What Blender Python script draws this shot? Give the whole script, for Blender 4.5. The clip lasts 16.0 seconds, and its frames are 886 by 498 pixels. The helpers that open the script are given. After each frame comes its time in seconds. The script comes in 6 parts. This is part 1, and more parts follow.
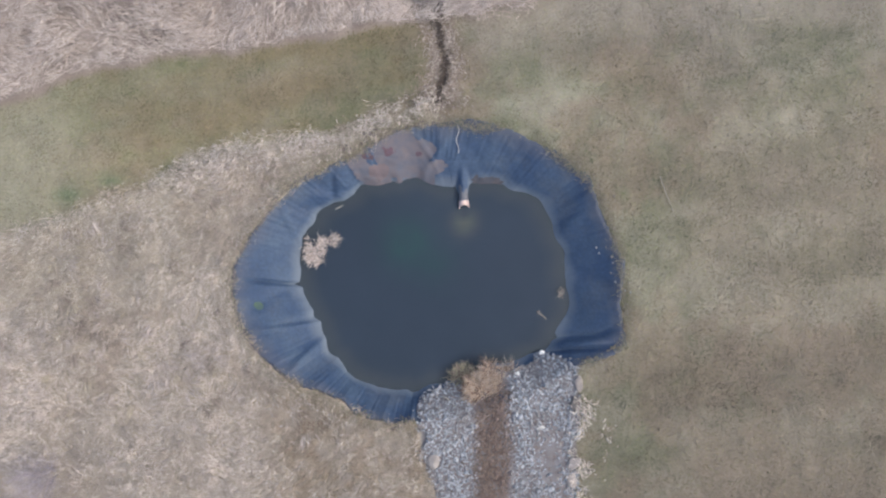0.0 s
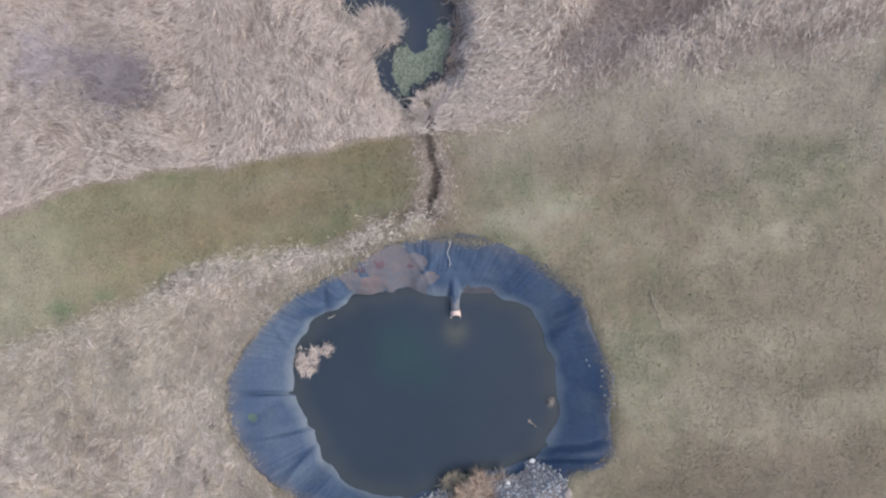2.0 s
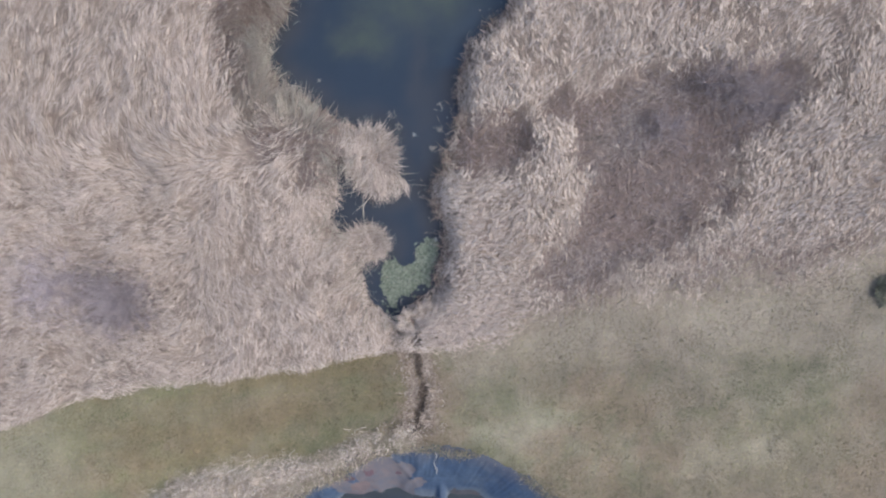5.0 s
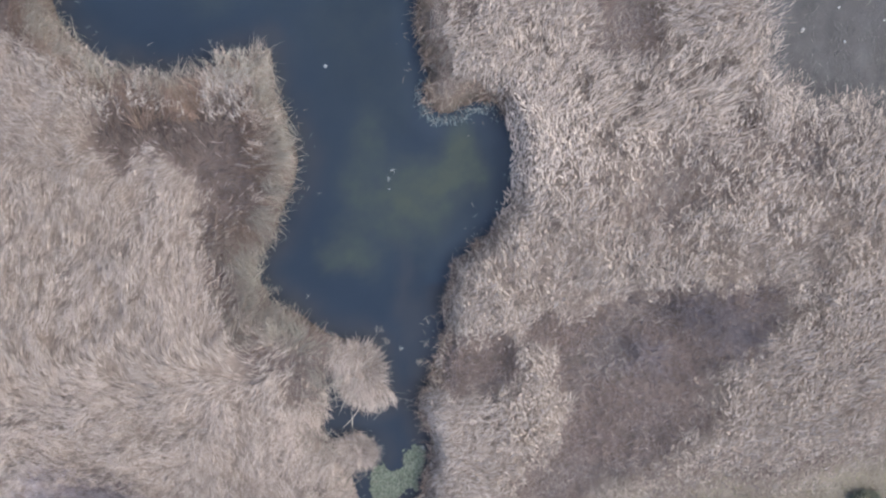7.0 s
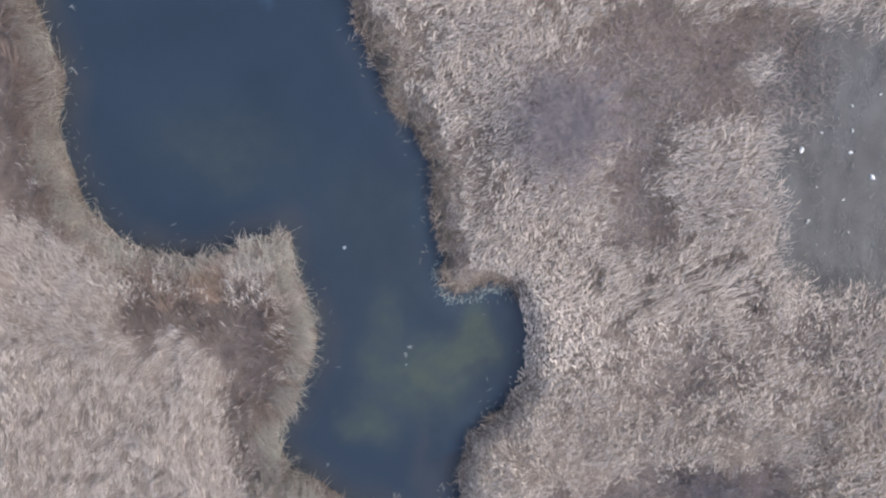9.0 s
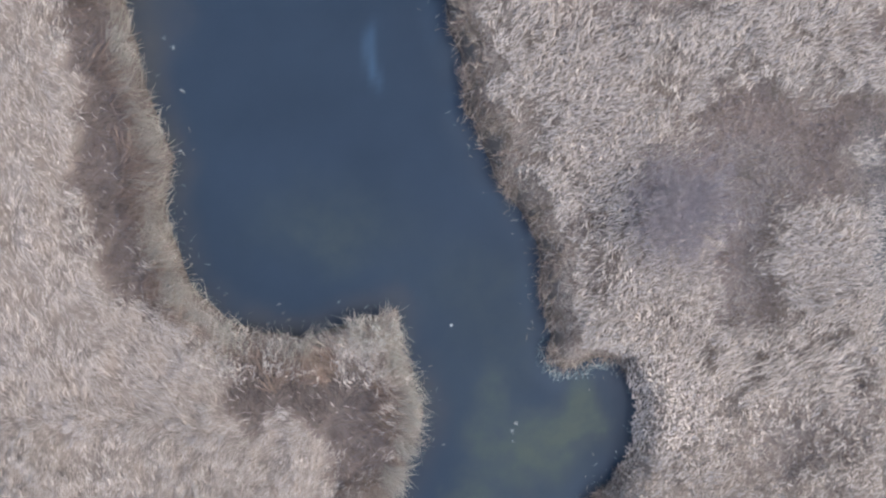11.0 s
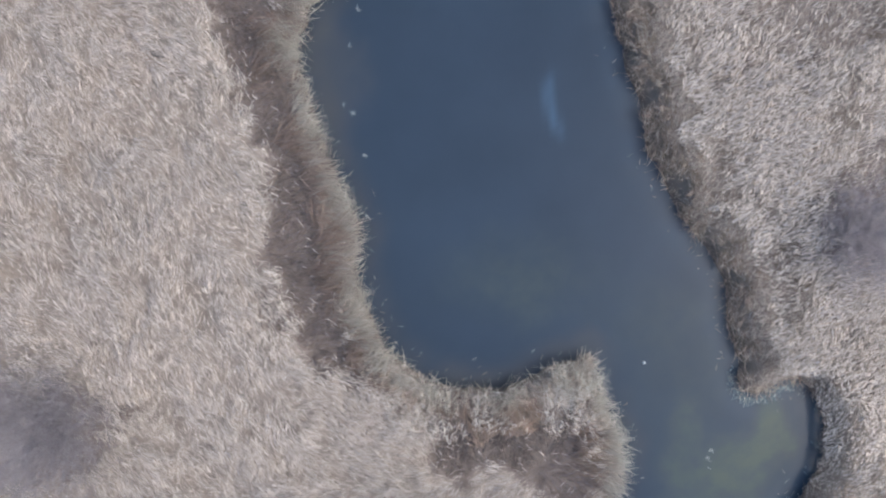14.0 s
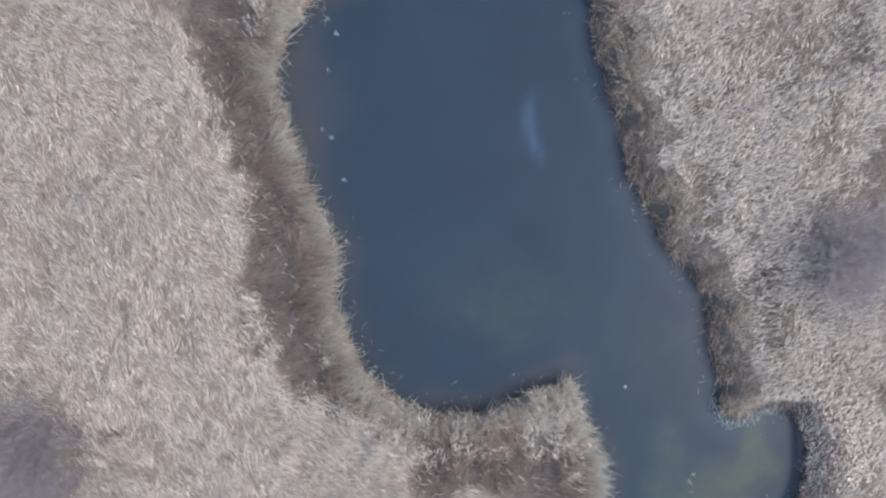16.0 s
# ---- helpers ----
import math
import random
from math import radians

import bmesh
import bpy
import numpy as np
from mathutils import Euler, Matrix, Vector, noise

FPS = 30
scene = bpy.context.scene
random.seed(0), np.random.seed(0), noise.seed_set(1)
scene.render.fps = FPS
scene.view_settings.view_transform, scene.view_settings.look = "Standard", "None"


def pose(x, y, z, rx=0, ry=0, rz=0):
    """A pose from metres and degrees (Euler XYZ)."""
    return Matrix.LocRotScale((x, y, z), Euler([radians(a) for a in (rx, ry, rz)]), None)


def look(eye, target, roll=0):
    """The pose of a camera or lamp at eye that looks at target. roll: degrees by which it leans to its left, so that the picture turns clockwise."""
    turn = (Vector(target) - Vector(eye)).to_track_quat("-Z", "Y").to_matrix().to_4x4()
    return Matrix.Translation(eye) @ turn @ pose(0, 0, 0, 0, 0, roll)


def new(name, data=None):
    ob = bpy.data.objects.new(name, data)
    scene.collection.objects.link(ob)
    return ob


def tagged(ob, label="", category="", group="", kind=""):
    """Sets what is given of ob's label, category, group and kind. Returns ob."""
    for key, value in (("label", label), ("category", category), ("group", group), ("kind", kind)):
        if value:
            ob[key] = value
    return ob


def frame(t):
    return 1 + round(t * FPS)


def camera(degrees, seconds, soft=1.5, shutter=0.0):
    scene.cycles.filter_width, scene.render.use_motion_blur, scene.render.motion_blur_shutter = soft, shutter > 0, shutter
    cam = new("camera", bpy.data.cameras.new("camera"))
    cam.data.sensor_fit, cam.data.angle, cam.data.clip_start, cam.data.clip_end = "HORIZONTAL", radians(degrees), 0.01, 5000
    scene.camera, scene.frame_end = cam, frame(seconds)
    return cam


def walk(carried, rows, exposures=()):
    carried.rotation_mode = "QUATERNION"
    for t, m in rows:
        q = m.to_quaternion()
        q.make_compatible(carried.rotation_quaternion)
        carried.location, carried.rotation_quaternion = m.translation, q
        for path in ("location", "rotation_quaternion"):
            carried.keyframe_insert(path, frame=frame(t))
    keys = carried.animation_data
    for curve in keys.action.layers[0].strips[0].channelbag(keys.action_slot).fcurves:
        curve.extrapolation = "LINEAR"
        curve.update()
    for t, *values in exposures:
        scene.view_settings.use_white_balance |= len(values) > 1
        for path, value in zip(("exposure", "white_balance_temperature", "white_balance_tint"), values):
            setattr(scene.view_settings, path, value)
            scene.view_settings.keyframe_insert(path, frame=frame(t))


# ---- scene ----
# The camera hangs under a drone and looks almost straight down.
# Rows: seconds, place in metres, turn in degrees.
cam = camera(72.0, 16.0, soft=2.3)
PATH = [
    (0.0, 0.00, 0.00, 21.36, 2.09, 0.26, -0.00),
    (0.5, 0.00, 1.08, 21.40, 1.50, 0.12, -0.06),
    (1.0, 0.08, 2.23, 21.46, 1.25, 0.09, -0.12),
    (1.5, 0.20, 3.45, 21.54, 0.78, 0.18, -0.15),
    (2.0, 0.34, 4.79, 21.58, 0.05, 0.34, -0.10),
    (2.5, 0.47, 6.16, 21.62, -0.61, 0.53, -0.15),
    (3.0, 0.51, 7.58, 21.66, -1.13, 0.52, -0.12),
    (3.2, 0.55, 8.11, 21.68, -1.32, 0.56, -0.18),
    (5.3, 1.45, 14.69, 21.95, -2.96, 1.69, -0.02),
    (5.5, 1.54, 15.46, 21.95, -3.16, 1.73, -0.07),
    (6.0, 1.71, 17.48, 21.95, -3.65, 1.70, -0.05),
    (6.5, 1.88, 19.83, 21.93, -4.31, 1.80, -0.14),
    (7.0, 1.95, 22.41, 21.88, -5.09, 1.85, -0.24),
    (7.5, 1.87, 24.94, 21.87, -5.78, 1.85, -0.21),
    (8.0, 1.68, 27.06, 21.90, -6.46, 1.70, -0.19),
    (8.2, 1.58, 27.73, 21.91, -6.81, 1.57, -0.21),
    (10.3, -0.34, 30.59, 21.98, -4.10, 1.92, -0.49),
    (10.5, -1.07, 30.88, 21.99, -4.08, 1.46, -0.59),
    (11.0, -3.14, 31.55, 22.00, -4.20, 0.28, -0.71),
    (11.5, -5.37, 32.19, 21.95, -4.63, -0.74, -0.65),
    (12.0, -7.37, 32.86, 21.89, -5.16, -1.35, -0.86),
    (12.5, -8.94, 33.47, 21.87, -5.57, -1.92, -4.18),
    (13.0, -9.92, 33.86, 21.88, -5.71, -2.48, -4.99),
    (13.5, -10.62, 34.16, 21.81, -5.68, -2.79, -5.28),
    (14.0, -11.12, 34.47, 21.72, -5.72, -2.98, -5.49),
    (14.5, -11.32, 34.73, 21.63, -5.73, -3.03, -5.52),
    (15.0, -11.23, 34.96, 21.58, -5.71, -2.96, -5.52),
    (15.5, -10.81, 35.18, 21.58, -5.86, -2.80, -5.48),
    (16.0, -10.19, 35.32, 21.59, -5.90, -2.72, -5.48),
]
# The film's camera drifts slightly cooler on the way.
EXPOSURES = [(0.0, 0.69, 6450, 9.5), (5.5, 0.635, 6450, 10), (8.0, 0.65, 6350, 9), (11.5, 0.8, 6280, 7.5), (16.0, 0.82, 6200, 4.5)]
walk(cam, [(row[0], pose(*row[1:])) for row in PATH], EXPOSURES)

# ---- light: a hazy, almost overcast sky with a soft low-contrast sun from the east ----
SUN_HEIGHT, SUN_SIDE = 46.0, 100.0
sky_world = bpy.data.worlds.new("hazy_sky")
scene.world = sky_world
sky_world.use_nodes = True
wn = sky_world.node_tree
sky = wn.nodes.new("ShaderNodeTexSky")
sky.sky_type = "NISHITA"
sky.sun_disc = False
sky.sun_elevation = radians(SUN_HEIGHT)
sky.sun_rotation = radians(SUN_SIDE)
sky.air_density, sky.dust_density, sky.ozone_density = 1.0, 4.0, 1.0
wn.links.new(sky.outputs[0], wn.nodes["Background"].inputs[0])
wn.nodes["Background"].inputs[1].default_value = 0.15
sun_data = bpy.data.lights.new("sun", "SUN")
sun_data.energy, sun_data.angle, sun_data.color = 0.76, radians(20), (1.0, 0.95, 0.88)
sun = new("sun", sun_data)
az, el = radians(SUN_SIDE), radians(SUN_HEIGHT)
sun.matrix_world = look((0, 0, 40), (-40 * math.sin(az) * math.cos(el), -40 * math.cos(az) * math.cos(el), 40 - 40 * math.sin(el)))

# ---- small tools ----
rng = np.random.default_rng(7)
LATTICE = np.random.default_rng(3).random((64, 64))


def field(x, y, scale, seed=0):
    """Smooth noise from 0 to 1 over the plan, lumps about `scale` metres wide."""
    u, v = np.asarray(x) / scale + 17.3 * seed + 100, np.asarray(y) / scale + 9.7 * seed + 100
    i, j = np.floor(u).astype(int), np.floor(v).astype(int)
    a, b = u - i, v - j
    a, b = a * a * (3 - 2 * a), b * b * (3 - 2 * b)
    g = lambda p, q: LATTICE[p % 64, q % 64]
    return (g(i, j) * (1 - a) + g(i + 1, j) * a) * (1 - b) + (g(i, j + 1) * (1 - a) + g(i + 1, j + 1) * a) * b


def lumps(x, y, scale, seed=0):
    return 0.55 * field(x, y, scale, seed) + 0.3 * field(x, y, scale / 2.1, seed + 1) + 0.15 * field(x, y, scale / 4.3, seed + 2)


def step(a, b, x):
    k = np.clip((x - a) / (b - a), 0, 1)
    return k * k * (3 - 2 * k)


def spline(points, closed, per):
    """A smooth line through a few plan points."""
    p = np.array(points, float)
    q = np.vstack([p[-1:], p, p[:2]]) if closed else np.vstack([2 * p[0] - p[1], p, 2 * p[-1] - p[-2]])
    out = []
    for k in range(len(q) - 3):
        s = np.linspace(0, 1, per, endpoint=False)[:, None]
        a, b, c, d = q[k:k + 4]
        out.append(0.5 * (2 * b + (c - a) * s + (2 * a - 5 * b + 4 * c - d) * s ** 2 + (3 * b - a - 3 * c + d) * s ** 3))
    if not closed:
        out.append(p[-1:])
    return np.vstack(out)


def to_line(x, y, line, closed=False):
    """Distance from plan points to a line of plan points."""
    x, y = np.asarray(x, float).ravel(), np.asarray(y, float).ravel()
    ends = np.roll(line, -1, 0) if closed else line[1:]
    best = np.full(x.shape, 1e9)
    for (ax, ay), (bx, by) in zip(line, ends):
        dx, dy = bx - ax, by - ay
        k = np.clip(((x - ax) * dx + (y - ay) * dy) / (dx * dx + dy * dy + 1e-12), 0, 1)
        best = np.minimum(best, (x - ax - k * dx) ** 2 + (y - ay - k * dy) ** 2)
    return np.sqrt(best)


def inside(x, y, line):
    x, y = np.asarray(x, float).ravel(), np.asarray(y, float).ravel()
    odd = np.zeros(x.shape, bool)
    for (ax, ay), (bx, by) in zip(line, np.roll(line, -1, 0)):
        if ay != by:
            odd ^= ((ay > y) != (by > y)) & (x < (bx - ax) * (y - ay) / (by - ay) + ax)
    return odd


def signed(x, y, line):
    """Distance to a closed line, positive inside it."""
    d = to_line(x, y, line, True)
    return np.where(inside(x, y, line), d, -d)


def grown_mesh(name, verts, faces, smooth=False, **attributes):
    """A mesh from arrays; every face has as many corners as `faces` has columns."""
    me = bpy.data.meshes.new(name)
    n, k = faces.shape
    me.vertices.add(len(verts))
    me.vertices.foreach_set("co", np.asarray(verts, np.float32).ravel())
    me.loops.add(n * k)
    me.loops.foreach_set("vertex_index", faces.astype(np.int32).ravel())
    me.polygons.add(n)
    me.polygons.foreach_set("loop_start", np.arange(0, n * k, k, dtype=np.int32))
    me.polygons.foreach_set("use_smooth", np.full(n, smooth))
    for key, values in attributes.items():
        values = np.asarray(values, np.float32)
        if values.ndim == 2:
            layer = me.attributes.new(key, "FLOAT_COLOR", "POINT")
            layer.data.foreach_set("color", np.hstack([values, np.ones((len(values), 1), np.float32)]).ravel())
        else:
            layer = me.attributes.new(key, "FLOAT", "POINT")
            layer.data.foreach_set("value", values)
    me.update(calc_edges=True)
    me.validate()
    return me


def piece(name, me, material, parent=None, label=""):
    """One mesh object, linked under a thing, or top-level without a parent."""
    if isinstance(me, bmesh.types.BMesh):
        bm, me = me, bpy.data.meshes.new(name)
        bm.to_mesh(me)
        bm.free()
    if material and not me.materials:
        me.materials.append(material)
    ob = new(name, me)
    if parent:
        ob.parent = parent
    return tagged(ob, label)


def tube(line, radii, sides=8, cap=True):
    """A bmesh tube along 3D points with a radius at each."""
    bm = bmesh.new()
    rings = []
    pts = [Vector(p) for p in line]
    for i, p in enumerate(pts):
        t = (pts[min(i + 1, len(pts) - 1)] - pts[max(i - 1, 0)]).normalized()
        u = t.orthogonal().normalized()
        w = t.cross(u)
        r = radii[i] if hasattr(radii, "__len__") else radii
        rings.append([bm.verts.new(p + r * (math.cos(a) * u + math.sin(a) * w)) for a in (2 * math.pi * k / sides for k in range(sides))])
    for a, b in zip(rings, rings[1:]):
        for k in range(sides):
            bm.faces.new((a[k], a[(k + 1) % sides], b[(k + 1) % sides], b[k]))
    if cap:
        bm.faces.new(rings[0][::-1])
        bm.faces.new(rings[-1])
    for f in bm.faces:
        f.smooth = True
    return bm


# ---- materials ----
def plain(name, colour, rough=0.8, metal=0.0):
    m = bpy.data.materials.new(name)
    m.use_nodes = True
    b = m.node_tree.nodes["Principled BSDF"]
    b.inputs["Base Color"].default_value = (*colour, 1)
    b.inputs["Roughness"].default_value = rough
    b.inputs["Metallic"].default_value = metal
    return m


def node(m, kind, **values):
    n = m.node_tree.nodes.new(kind)
    for key, value in values.items():
        n.inputs[key.replace("_", " ")].default_value = value
    return n


def wire(m, a, b):
    m.node_tree.links.new(a, b)


def noise_node(m, scale, detail=4.0, rough=0.6):
    co = node(m, "ShaderNodeNewGeometry")
    n = node(m, "ShaderNodeTexNoise", Scale=scale, Detail=detail, Roughness=rough)
    wire(m, co.outputs["Position"], n.inputs["Vector"])
    return n.outputs[0]


def spread(m, value, lo, hi, out_lo, out_hi):
    n = node(m, "ShaderNodeMapRange")
    for k, v in zip((1, 2, 3, 4), (lo, hi, out_lo, out_hi)):
        n.inputs[k].default_value = v
    wire(m, value, n.inputs[0])
    return n.outputs[0]


def mix(m, factor, a, b, how="MIX"):
    n = m.node_tree.nodes.new("ShaderNodeMix")
    n.data_type, n.blend_type = "RGBA", how
    for socket, v in ((n.inputs[0], factor), (n.inputs[6], a), (n.inputs[7], b)):
        if isinstance(v, (int, float)):
            socket.default_value = v
        elif isinstance(v, tuple):
            socket.default_value = (*v, 1)
        else:
            wire(m, v, socket)
    return n.outputs[2]


def grey(m, value):
    n = m.node_tree.nodes.new("ShaderNodeCombineColor")
    for k in range(3):
        wire(m, value, n.inputs[k])
    return n.outputs[0]


def bump(m, value, strength, distance):
    n = node(m, "ShaderNodeBump", Strength=strength, Distance=distance)
    wire(m, value, n.inputs["Height"])
    wire(m, n.outputs[0], m.node_tree.nodes["Principled BSDF"].inputs["Normal"])


def base(m):
    return m.node_tree.nodes["Principled BSDF"].inputs["Base Color"]


def attribute(m, name):
    n = m.node_tree.nodes.new("ShaderNodeAttribute")
    n.attribute_name = name
    return n


def make_vegetation():
    """Dead and living blades: own tint each, a random tone per blade."""
    m = plain("dry_blades", (0.4, 0.35, 0.3), 0.75)
    g = node(m, "ShaderNodeNewGeometry")
    tone = spread(m, g.outputs["Random Per Island"], 0, 1, 0.87, 1.11)
    c = mix(m, 1.0, attribute(m, "tint").outputs["Color"], grey(m, tone), "MULTIPLY")
    wire(m, c, base(m))
    m.node_tree.nodes["Principled BSDF"].inputs["Specular IOR Level"].default_value = 0.25
    return m


def make_ground():
    m = plain("soil_and_turf", (0.3, 0.27, 0.2), 0.95)
    big = spread(m, noise_node(m, 0.9, 5), 0.3, 0.7, 0.86, 1.14)
    fine = spread(m, noise_node(m, 14.0, 5, 0.7), 0.3, 0.7, 0.87, 1.13)
    c = mix(m, 1.0, attribute(m, "cover").outputs["Color"], grey(m, big), "MULTIPLY")
    c = mix(m, 1.0, c, grey(m, fine), "MULTIPLY")
    wire(m, c, base(m))
    wet = spread(m, attribute(m, "wet").outputs["Fac"], 0, 1, 0.95, 0.5)
    wire(m, wet, m.node_tree.nodes["Principled BSDF"].inputs["Roughness"])
    bump(m, noise_node(m, 18.0, 6, 0.7), 0.7, 0.05)
    return m


def make_water(name, deep, algae, silt, ripple):
    """Murky water: a dark body, hanging algae that shows through, a glossy skin."""
    m = plain(name, deep, 0.06)
    a = attribute(m, "algae").outputs["Fac"]
    patchy = node(m, "ShaderNodeMath")
    patchy.operation = "MULTIPLY"
    wire(m, a, patchy.inputs[0])
    wire(m, spread(m, noise_node(m, 1.3, 5), 0.3, 0.7, 0.55, 1.2), patchy.inputs[1])
    c = mix(m, spread(m, noise_node(m, 0.25, 3), 0.3, 0.7, 0.0, 1.0), deep, tuple(0.86 * v for v in deep))
    c = mix(m, patchy.outputs[0], c, algae)
    # Pale blue glint and sky reflection, painted into the water's base colour.
    c = mix(m, attribute(m, "blue_sheen").outputs["Fac"], c, (0.07, 0.13, 0.21))
    c = mix(m, attribute(m, "silt").outputs["Fac"], c, silt)
    wire(m, c, base(m))
    m.node_tree.nodes["Principled BSDF"].inputs["IOR"].default_value = 1.33
    b = m.node_tree.nodes["Principled BSDF"]
    b.subsurface_method = "BURLEY"
    b.inputs["Subsurface Weight"].default_value = 1.0
    b.inputs["Subsurface Radius"].default_value = (1.0, 1.0, 1.0)
    b.inputs["Subsurface Scale"].default_value = 0.25
    bump(m, noise_node(m, 2.5, 3), ripple, 0.01)
    return m


def make_liner():
    """Faded blue pond sheet: dusty, with a pale lime line at the water's edge."""
    m = plain("blue_pond_sheet", (0.06, 0.12, 0.27), 0.62)
    m.node_tree.nodes["Principled BSDF"].inputs["Specular IOR Level"].default_value = 0.25
    g = node(m, "ShaderNodeNewGeometry")
    xyz = node(m, "ShaderNodeSeparateXYZ")
    wire(m, g.outputs["Position"], xyz.inputs[0])
    dust = spread(m, noise_node(m, 0.8, 6, 0.65), 0.4, 0.7, 0.0, 0.9)
    c = mix(m, dust, (0.034, 0.062, 0.118), (0.062, 0.095, 0.145))
    stain = spread(m, noise_node(m, 0.55, 5, 0.7), 0.52, 0.68, 0.0, 0.55)
    c = mix(m, stain, c, (0.085, 0.10, 0.125))
    fine = spread(m, noise_node(m, 9.0, 5, 0.7), 0.3, 0.7, 0.82, 1.18)
    c = mix(m, 1.0, c, grey(m, fine), "MULTIPLY")
    wobble = node(m, "ShaderNodeMath")
    wobble.operation = "ADD"
    wire(m, xyz.outputs[2], wobble.inputs[0])
    wire(m, spread(m, noise_node(m, 1.6, 4), 0.3, 0.7, -0.05, 0.05), wobble.inputs[1])
    lime = spread(m, wobble.outputs[0], -0.6, -0.79, 0.0, 0.75)
    c = mix(m, lime, c, (0.14, 0.17, 0.205))
    soil = spread(m, wobble.outputs[0], -0.14, 0.06, 0.0, 0.5)
    c = mix(m, soil, c, (0.10, 0.10, 0.115))
    wire(m, c, base(m))
    bump(m, noise_node(m, 7.0, 5, 0.6), 0.35, 0.03)
    return m


def make_speckled(name, a, b, rough=0.85, scale=6.0, by_object=True):
    """Stone, wood and the like: two tones, grain, and a tone of its own per piece."""
    m = plain(name, a, rough)
    c = mix(m, spread(m, noise_node(m, scale, 5, 0.65), 0.35, 0.65, 0, 1), a, b)
    if by_object:
        tone = node(m, "ShaderNodeObjectInfo").outputs["Random"]
    else:
        tone = node(m, "ShaderNodeNewGeometry").outputs["Random Per Island"]
    c = mix(m, 1.0, c, grey(m, spread(m, tone, 0, 1, 0.6, 1.25)), "MULTIPLY")
    wire(m, c, base(m))
    bump(m, noise_node(m, scale * 4, 5, 0.7), 0.5, 0.02)
    return m


def make_gravel(name, by_object):
    """Blue-grey limestone, cleaner in places and browned by silt in others."""
    m = make_speckled(name, (0.40, 0.42, 0.445), (0.225, 0.24, 0.262), by_object=by_object)
    socket = base(m)
    clean = socket.links[0].from_socket
    dirt = spread(m, noise_node(m, 0.75, 4, 0.6), 0.5, 0.66, 0.0, 0.55)
    c = mix(m, dirt, clean, (0.20, 0.18, 0.17))
    g = node(m, "ShaderNodeNewGeometry")
    warp = node(m, "ShaderNodeVectorMath")
    warp.operation = "MULTIPLY_ADD"
    wire(m, node(m, "ShaderNodeTexNoise", Scale=1.4, Detail=4.0).outputs["Color"], warp.inputs[0])
    warp.inputs[1].default_value = (0.9, 0.9, 0.9)
    wire(m, g.outputs["Position"], warp.inputs[2])
    xyz = node(m, "ShaderNodeSeparateXYZ")
    wire(m, warp.outputs[0], xyz.inputs[0])
    off = node(m, "ShaderNodeMath")
    off.operation = "SUBTRACT"
    wire(m, xyz.outputs[0], off.inputs[0])
    off.inputs[1].default_value = 2.05
    away = node(m, "ShaderNodeMath")
    away.operation = "ABSOLUTE"
    wire(m, off.outputs[0], away.inputs[0])
    rust = spread(m, away.outputs[0], 0.4, 0.75, 0.9, 0.0)
    wire(m, mix(m, rust, c, (0.17, 0.12, 0.10)), socket)
    return m


M_BLADE = make_vegetation()
M_GROUND = make_ground()
M_LINER = make_liner()
M_POND = make_water("pond_water", (0.0325, 0.0465, 0.066), (0.022, 0.08, 0.062), (0.088, 0.094, 0.08), 0.05)
M_WETLAND = make_water("wetland_water", (0.0315, 0.048, 0.075), (0.066, 0.084, 0.074), (0.072, 0.072, 0.073), 0.05)
M_STONE = make_gravel("pale_limestone", True)
M_STONES = make_gravel("pale_limestone_mass", False)
M_BED = make_speckled("grey_gravel_fines", (0.17, 0.165, 0.172), (0.12, 0.108, 0.108), scale=3.0)
M_BOULDER = make_speckled("weathered_fieldstone", (0.33, 0.3, 0.28), (0.22, 0.2, 0.19), scale=4.0)
M_WHITE = make_speckled("chalk_white_stone", (0.78, 0.78, 0.76), (0.62, 0.62, 0.6))
M_LITTER = make_speckled("rusty_leaf_litter", (0.13, 0.092, 0.072), (0.215, 0.165, 0.135), by_object=False)
M_WOOD = make_speckled("bleached_wood", (0.37, 0.34, 0.295), (0.25, 0.225, 0.19), scale=9.0)
M_TWIG = make_speckled("purple_grey_bark", (0.27, 0.235, 0.245), (0.33, 0.29, 0.305), by_object=False)
M_PIPE = make_speckled("dusty_plastic_pipe", (0.088, 0.098, 0.118), (0.115, 0.118, 0.13), rough=0.6)
M_COLLAR = make_speckled("faded_pink_plastic", (0.6, 0.45, 0.4), (0.5, 0.38, 0.34), rough=0.5)
# Near-black that paints the shade within the pipe's mouth.
M_BLACK = plain("pipe_shade_black", (0.015, 0.015, 0.016), 0.7)
M_UNDERLAY = make_speckled("silted_grey_pink_fabric", (0.122, 0.106, 0.115), (0.085, 0.093, 0.118), scale=2.2)
M_RED = make_speckled("faded_red_fabric", (0.095, 0.055, 0.065), (0.085, 0.06, 0.08))
M_SALMON = make_speckled("faded_salmon_cloth", (0.15, 0.115, 0.122), (0.122, 0.105, 0.115), scale=2.0, by_object=False)
M_ROPE = make_speckled("grey_rope", (0.45, 0.45, 0.44), (0.32, 0.32, 0.32))
M_WEED = make_speckled("floating_duckweed", (0.128, 0.165, 0.125), (0.178, 0.205, 0.168), scale=5.0, by_object=False)
M_MOSS = make_speckled("green_algae_spot", (0.065, 0.105, 0.06), (0.05, 0.085, 0.09))
M_FLOAT = plain("white_plastic", (0.38, 0.42, 0.45), 0.5)

